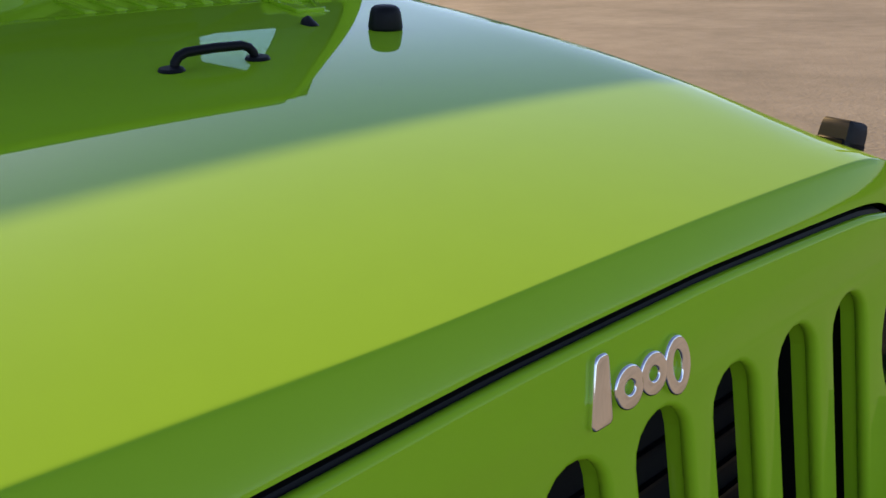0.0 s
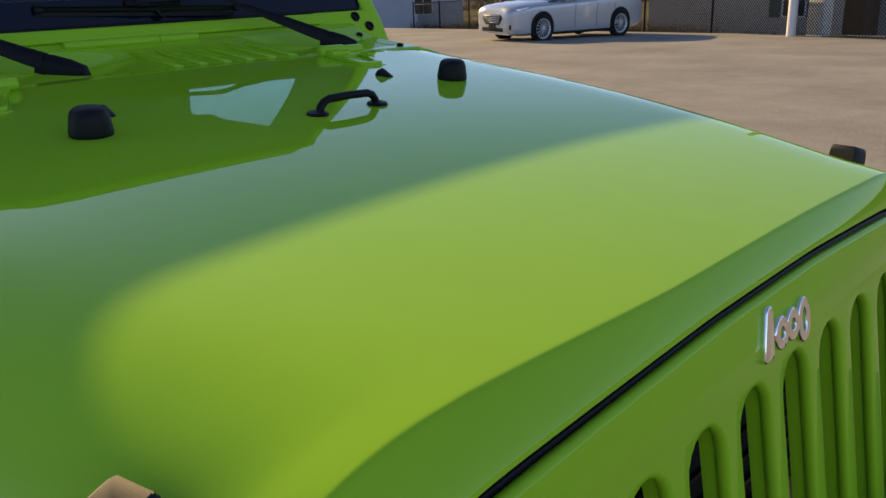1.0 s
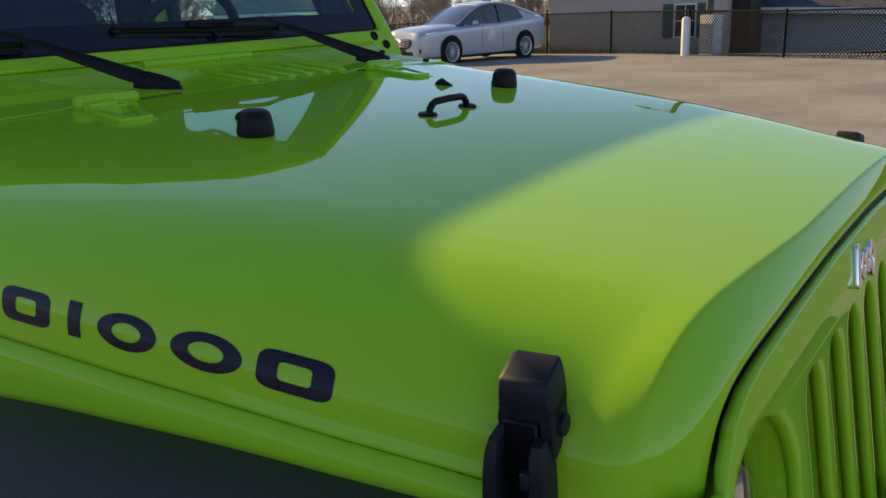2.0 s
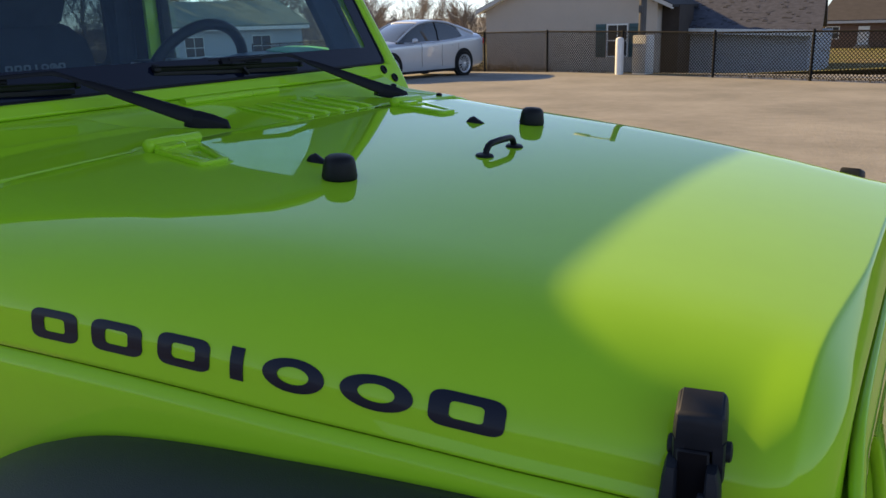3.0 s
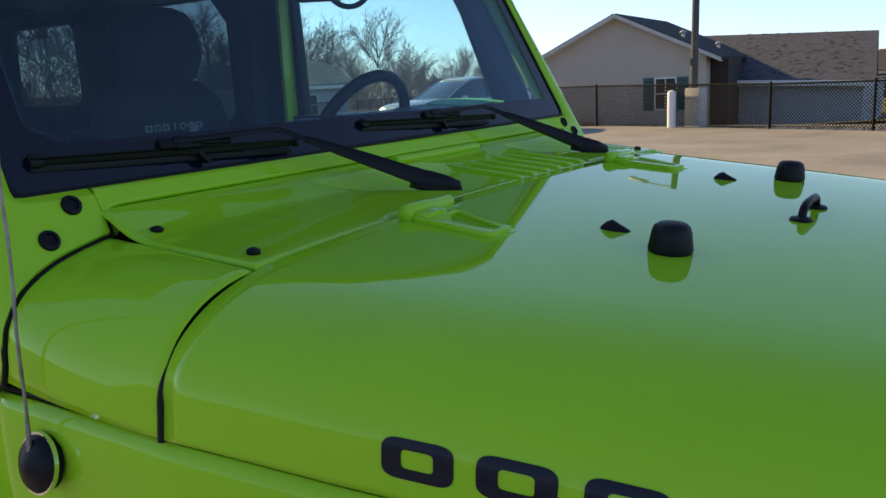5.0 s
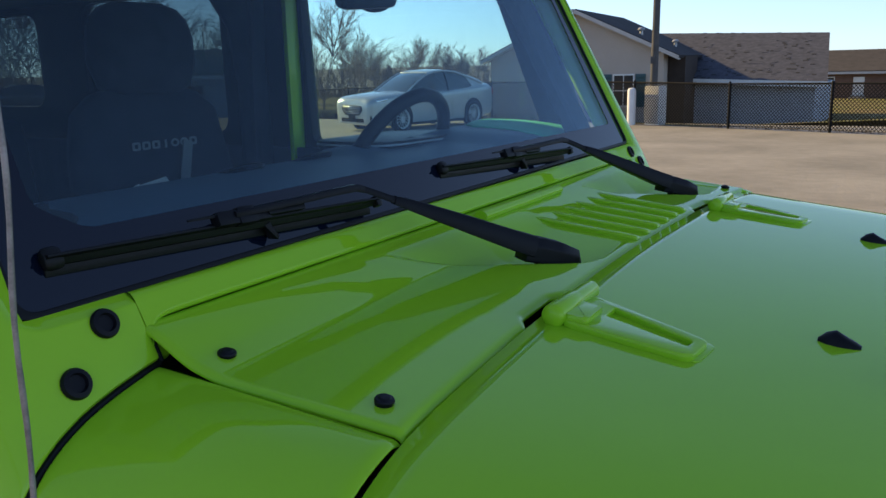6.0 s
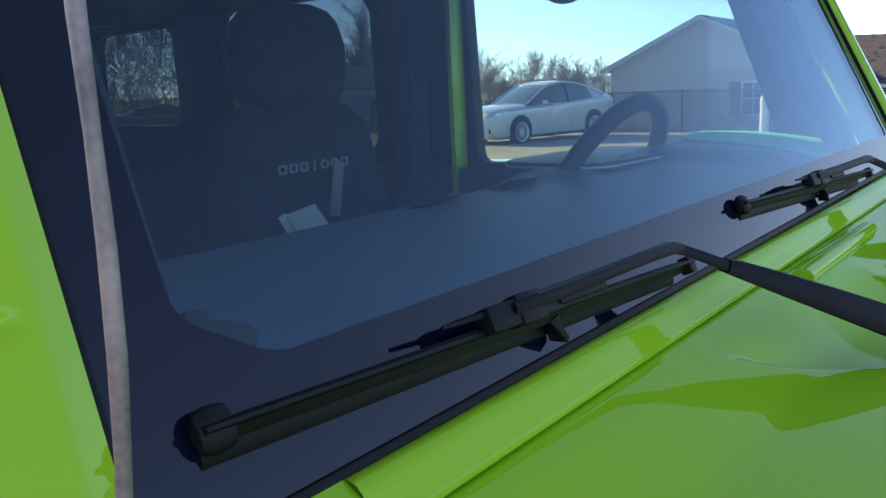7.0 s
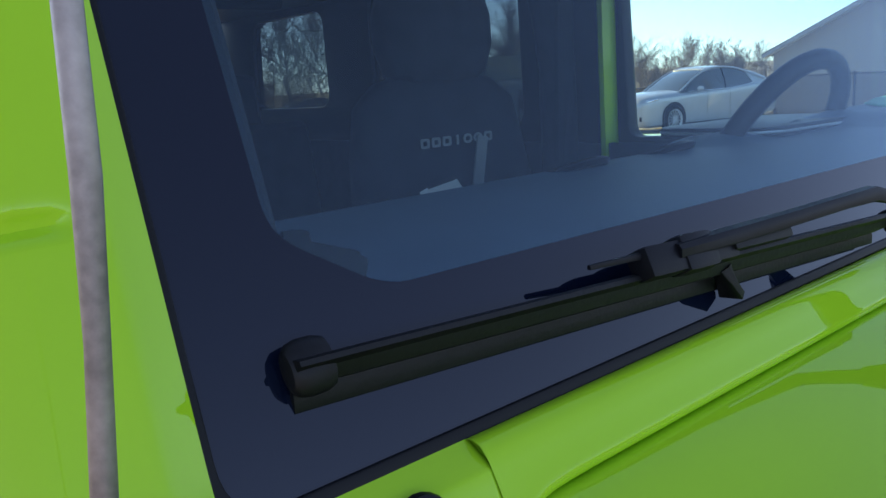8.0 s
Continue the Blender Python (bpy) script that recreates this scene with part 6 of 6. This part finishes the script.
def pale_house():
    c = Vector((-31.2, 30.2, ground_z(-31, 30)))
    h = thing("pale_house", Matrix.Translation(c) @ pose(0, 0, 0, 0, 0, 44), "far grey house with a pale green roof among bare trees", "house")
    part("wall", box(7.4, 6.0, 2.3, pose(0, 3, 1.0)), BLUEGREY, h, smooth=False)
    part("roof", slab([(-4.1, -0.4, 2.15), (4.1, -0.4, 2.15), (2.6, 3, 3.45), (-4.1, 3, 3.45)], 0.12), SHINGLE_GREEN, h, "pale green shingle roof", smooth=False)
    part("roof_end", slab([(4.1, -0.4, 2.15), (4.1, 6.4, 2.15), (2.6, 3.02, 3.45), (2.6, 3.0, 3.45)], 0.12), SHINGLE_GREEN, h, smooth=False)
    part("fascia", box(8.2, 0.06, 0.18, pose(0, -0.42, 2.1)), WHITE, h, smooth=False)
    window(h, Matrix.Translation((-1.8, 0, 1.2)), 0.9, 1.0, False)
    window(h, Matrix.Translation((1.6, 0, 1.2)), 0.9, 1.0, False)


gable_house()
low_wing()
brick_house()
pale_house()


# ---- bare trees ----
def branches(rng, height, fine):
    """Tubes of a leafless tree: (start, end, radius at start, radius at end, order)."""
    out = []

    def limb(p, d, length, r, order, n):
        pts = [p.copy()]
        for _ in range(n):
            q = p + d * length / n
            out.append((p.copy(), q.copy(), r, r * 0.82, order))
            p, r = q, r * 0.82
            d = (d + Vector((rng.gauss(0, 0.10), rng.gauss(0, 0.10), 0.085 + rng.gauss(0, 0.05)))).normalized()
            pts.append(p.copy())
        return pts, d, r

    def lean(d, angle):
        side = d.orthogonal().normalized()
        side.rotate(Matrix.Rotation(rng.uniform(0, 6.283), 3, d))
        return (d * math.cos(angle) + side * math.sin(angle)).normalized()
    trunk, d, r = limb(Vector((0, 0, -0.1)), Vector((rng.gauss(0, 0.05), rng.gauss(0, 0.05), 1)).normalized(), height * 0.52, height * 0.010, 0, 7)
    limbs = []
    for i in range(rng.choice((11, 12, 13))):
        k = rng.randrange(1, 8)
        limbs.append((trunk[k], lean(Vector((0, 0, 1)), rng.uniform(0.4, 0.95) if k < 6 else rng.uniform(0.1, 0.6)), height * rng.uniform(0.30, 0.48) * (1.15 - 0.07 * k), height * 0.0048))
    for p, d, l, r in limbs:
        pts, d1, _ = limb(p, d, l, r, 1, 5)
        for q in pts[1:]:
            for _ in range(2):
                d2 = lean(d1 if rng.random() < 0.6 else d, rng.uniform(0.3, 0.8))
                p2, d3, _ = limb(q, d2, l * rng.uniform(0.28, 0.5), r * 0.42, 2, 3)
                for q2 in p2[1:]:
                    for _ in range(fine):
                        p3, d4, _ = limb(q2, lean(d3, rng.uniform(0.2, 0.8)), l * rng.uniform(0.12, 0.26), r * 0.2, 3, 2 if fine > 1 else 1)
                        if fine > 1:
                            limb(p3[1], lean(d4, rng.uniform(0.3, 0.8)), l * rng.uniform(0.08, 0.16), r * 0.14, 4, 1)
    return out


def sticks(bm, pieces, least, flat=9):
    """Tapered three-sided sticks; orders from flat on are two-triangle slivers."""
    for a, b, ra, rb, order in pieces:
        ra, rb = max(ra, least), max(rb, least * 0.8)
        d = (b - a).normalized()
        s = d.orthogonal().normalized()
        u = d.cross(s)
        if order >= flat:
            w = (s if (hash_of(a) & 1) else u)
            bm.faces.new([bm.verts.new(p) for p in (a - w * ra * 1.2, a + w * ra * 1.2, b)])
            continue
        r0 = [bm.verts.new(a + ra * (math.cos(k * 2.0944) * s + math.sin(k * 2.0944) * u)) for k in range(3)]
        r1 = [bm.verts.new(b + rb * (math.cos(k * 2.0944) * s + math.sin(k * 2.0944) * u)) for k in range(3)]
        for k in range(3):
            bm.faces.new((r0[k], r0[(k + 1) % 3], r1[(k + 1) % 3], r1[k]))


def hash_of(p):
    return int(abs(p.x * 7919 + p.y * 104729 + p.z * 1299709))


def tree(seed, height):
    rng = random.Random(seed)
    t = thing("bare_tree", Matrix(), "leafless tree with a grey trunk and fine twigs", "tree", "bare trees beyond the lot")
    all_b = branches(rng, height, 3)
    trunk, crown = bmesh.new(), bmesh.new()
    sticks(trunk, [b for b in all_b if b[4] <= 1], 0.02)
    sticks(crown, [b for b in all_b if b[4] > 1], 0.0075)
    part("trunk", trunk, BARK, t, "grey trunk and limbs")
    part("crown", crown, TWIG, t, "fine bare twigs", smooth=False)
    return t


kinds = [tree(11, 9.0), tree(23, 8.0), tree(37, 10.0)]
rng = random.Random(3)
spots = [(-35.5, 36.0, 0.98), (-38.0, 40.5, 1.05), (-33.0, 40.0, 0.78), (-41.0, 34.0, 1.1), (-44.0, 39.0, 1.1), (-30.5, 43.5, 0.5), (-46, 30, 1.15), (-50, 24, 1.2), (-52, 17, 1.25), (-54, 10, 1.25),
         (-40.5, 54.0, 0.6), (-38.0, 59.0, 0.5), (-35.0, 61.5, 0.52), (-31.0, 66.0, 0.55), (-42.5, 51.0, 0.62), (-33.0, 64.0, 0.45), (-47.0, 46.0, 0.95), (-24.0, 74.0, 0.5), (5.5, 66.0, 0.42), (11.0, 68.0, 0.42), (-55, 28, 1.2), (-57, 36, 1.2), (-47, 21, 1.3), (-49, 13, 1.35), (-45, 26, 1.2), (-51, 6, 1.4), (-43, 30, 1.15), (-56, 20, 1.4), (-60, 14, 1.45), (-58, 2, 1.4)]
for i, (x, y, k) in enumerate(spots):
    m = Matrix.Translation((x, y, ground_z(x, y))) @ pose(0, 0, 0, 0, 0, rng.uniform(0, 360)) @ Matrix.Diagonal((k, k, k, 1))
    if i < 3:
        kinds[i].matrix_basis = m
        kinds[i].scale = (k * 1.2, k * 1.2, k)
    else:
        src = kinds[i % 3]
        c = copy_thing(src, Matrix.Translation((x, y, ground_z(x, y))) @ pose(0, 0, 0, 0, 0, rng.uniform(0, 360)))
        c.scale = (k * 1.2, k * 1.2, k * rng.uniform(0.9, 1.1))


def far_woods():
    """The belt of bare woods along the horizon."""
    line = [(-75, -30), (-70, 0), (-66, 25), (-62, 45), (-52, 68), (-40, 88), (-22, 112), (10, 125), (55, 120), (110, 100), (150, 60)]
    rng = random.Random(9)
    bm = bmesh.new()
    protos = [branches(random.Random(s), 8.5, 2) for s in (1, 2, 4, 5, 6)]
    for (xa, ya), (xb, yb) in zip(line, line[1:]):
        n = int(math.hypot(xb - xa, yb - ya) / 0.85)
        for i in range(n):
            t = (i + rng.random()) / n
            x, y = xa + (xb - xa) * t + rng.gauss(0, 3.5), ya + (yb - ya) * t + rng.gauss(0, 3.5)
            k, a = (rng.choice((0.3, 0.4, 0.5, 0.6, 0.75)) if x < -30 else rng.choice((0.22, 0.3, 0.36))) * rng.uniform(0.85, 1.15), rng.uniform(0, 6.28)
            rot = Matrix.Translation((x, y, ground_z(x, y))) @ Matrix.Rotation(a, 4, "Z") @ Matrix.Diagonal((k, k, k, 1))
            sticks(bm, [(rot @ p, rot @ q, ra * k, rb * k, d) for p, q, ra, rb, d in protos[rng.randrange(5)]], 0.014, 3)
    return part("far_woods", bm, TWIG, None, "grey-brown belt of bare woods along the horizon", smooth=False, kind="stuff")


tagged(far_woods(), category="woods")


def scrub():
    """Dry brush and weeds at the foot of the trees and beside the fence."""
    rng = random.Random(21)
    bm = bmesh.new()
    line = [(-72, -20), (-66, 10), (-60, 30), (-52, 50), (-42, 72), (-25, 100), (10, 115), (60, 110)]

    def tuft(x, y, h, n, w):
        z = ground_z(x, y)
        for _ in range(n):
            a, l = rng.uniform(0, 6.28), h * rng.uniform(0.4, 1.0)
            bx, by = x + rng.gauss(0, 0.35) * h, y + rng.gauss(0, 0.35) * h
            tip = (bx + math.cos(a) * l * 0.35, by + math.sin(a) * l * 0.35, z + l)
            s = (math.cos(a + 1.57) * w, math.sin(a + 1.57) * w)
            bm.faces.new([bm.verts.new(v) for v in ((bx - s[0], by - s[1], z - 0.05), (bx + s[0], by + s[1], z - 0.05), tip)])
    for (xa, ya), (xb, yb) in zip(line, line[1:]):
        n = int(math.hypot(xb - xa, yb - ya) / 0.2)
        for i in range(n):
            t = (i + rng.random()) / n
            tuft(xa + (xb - xa) * t + rng.gauss(0, 2), ya + (yb - ya) * t + rng.gauss(0, 2), rng.uniform(1.4, 3.4), 11, 0.035)
    nrm = Vector((-FDIR.y, FDIR.x, 0))
    for _ in range(900):
        d = rng.uniform(-19, 0)
        p = FA + FDIR * d + nrm * rng.uniform(0.1, 3.5)
        tuft(p.x, p.y, rng.uniform(0.15, 0.6), 7, 0.012)
    for _ in range(500):
        p = FA + FDIR * rng.uniform(0, 22) + nrm * rng.uniform(0.1, 0.5)
        tuft(p.x, p.y, rng.uniform(0.05, 0.16), 5, 0.008)
    return part("dry_scrub", bm, BRUSH, None, "dry brown brush and weeds", smooth=False, kind="stuff")


tagged(scrub(), category="scrub")
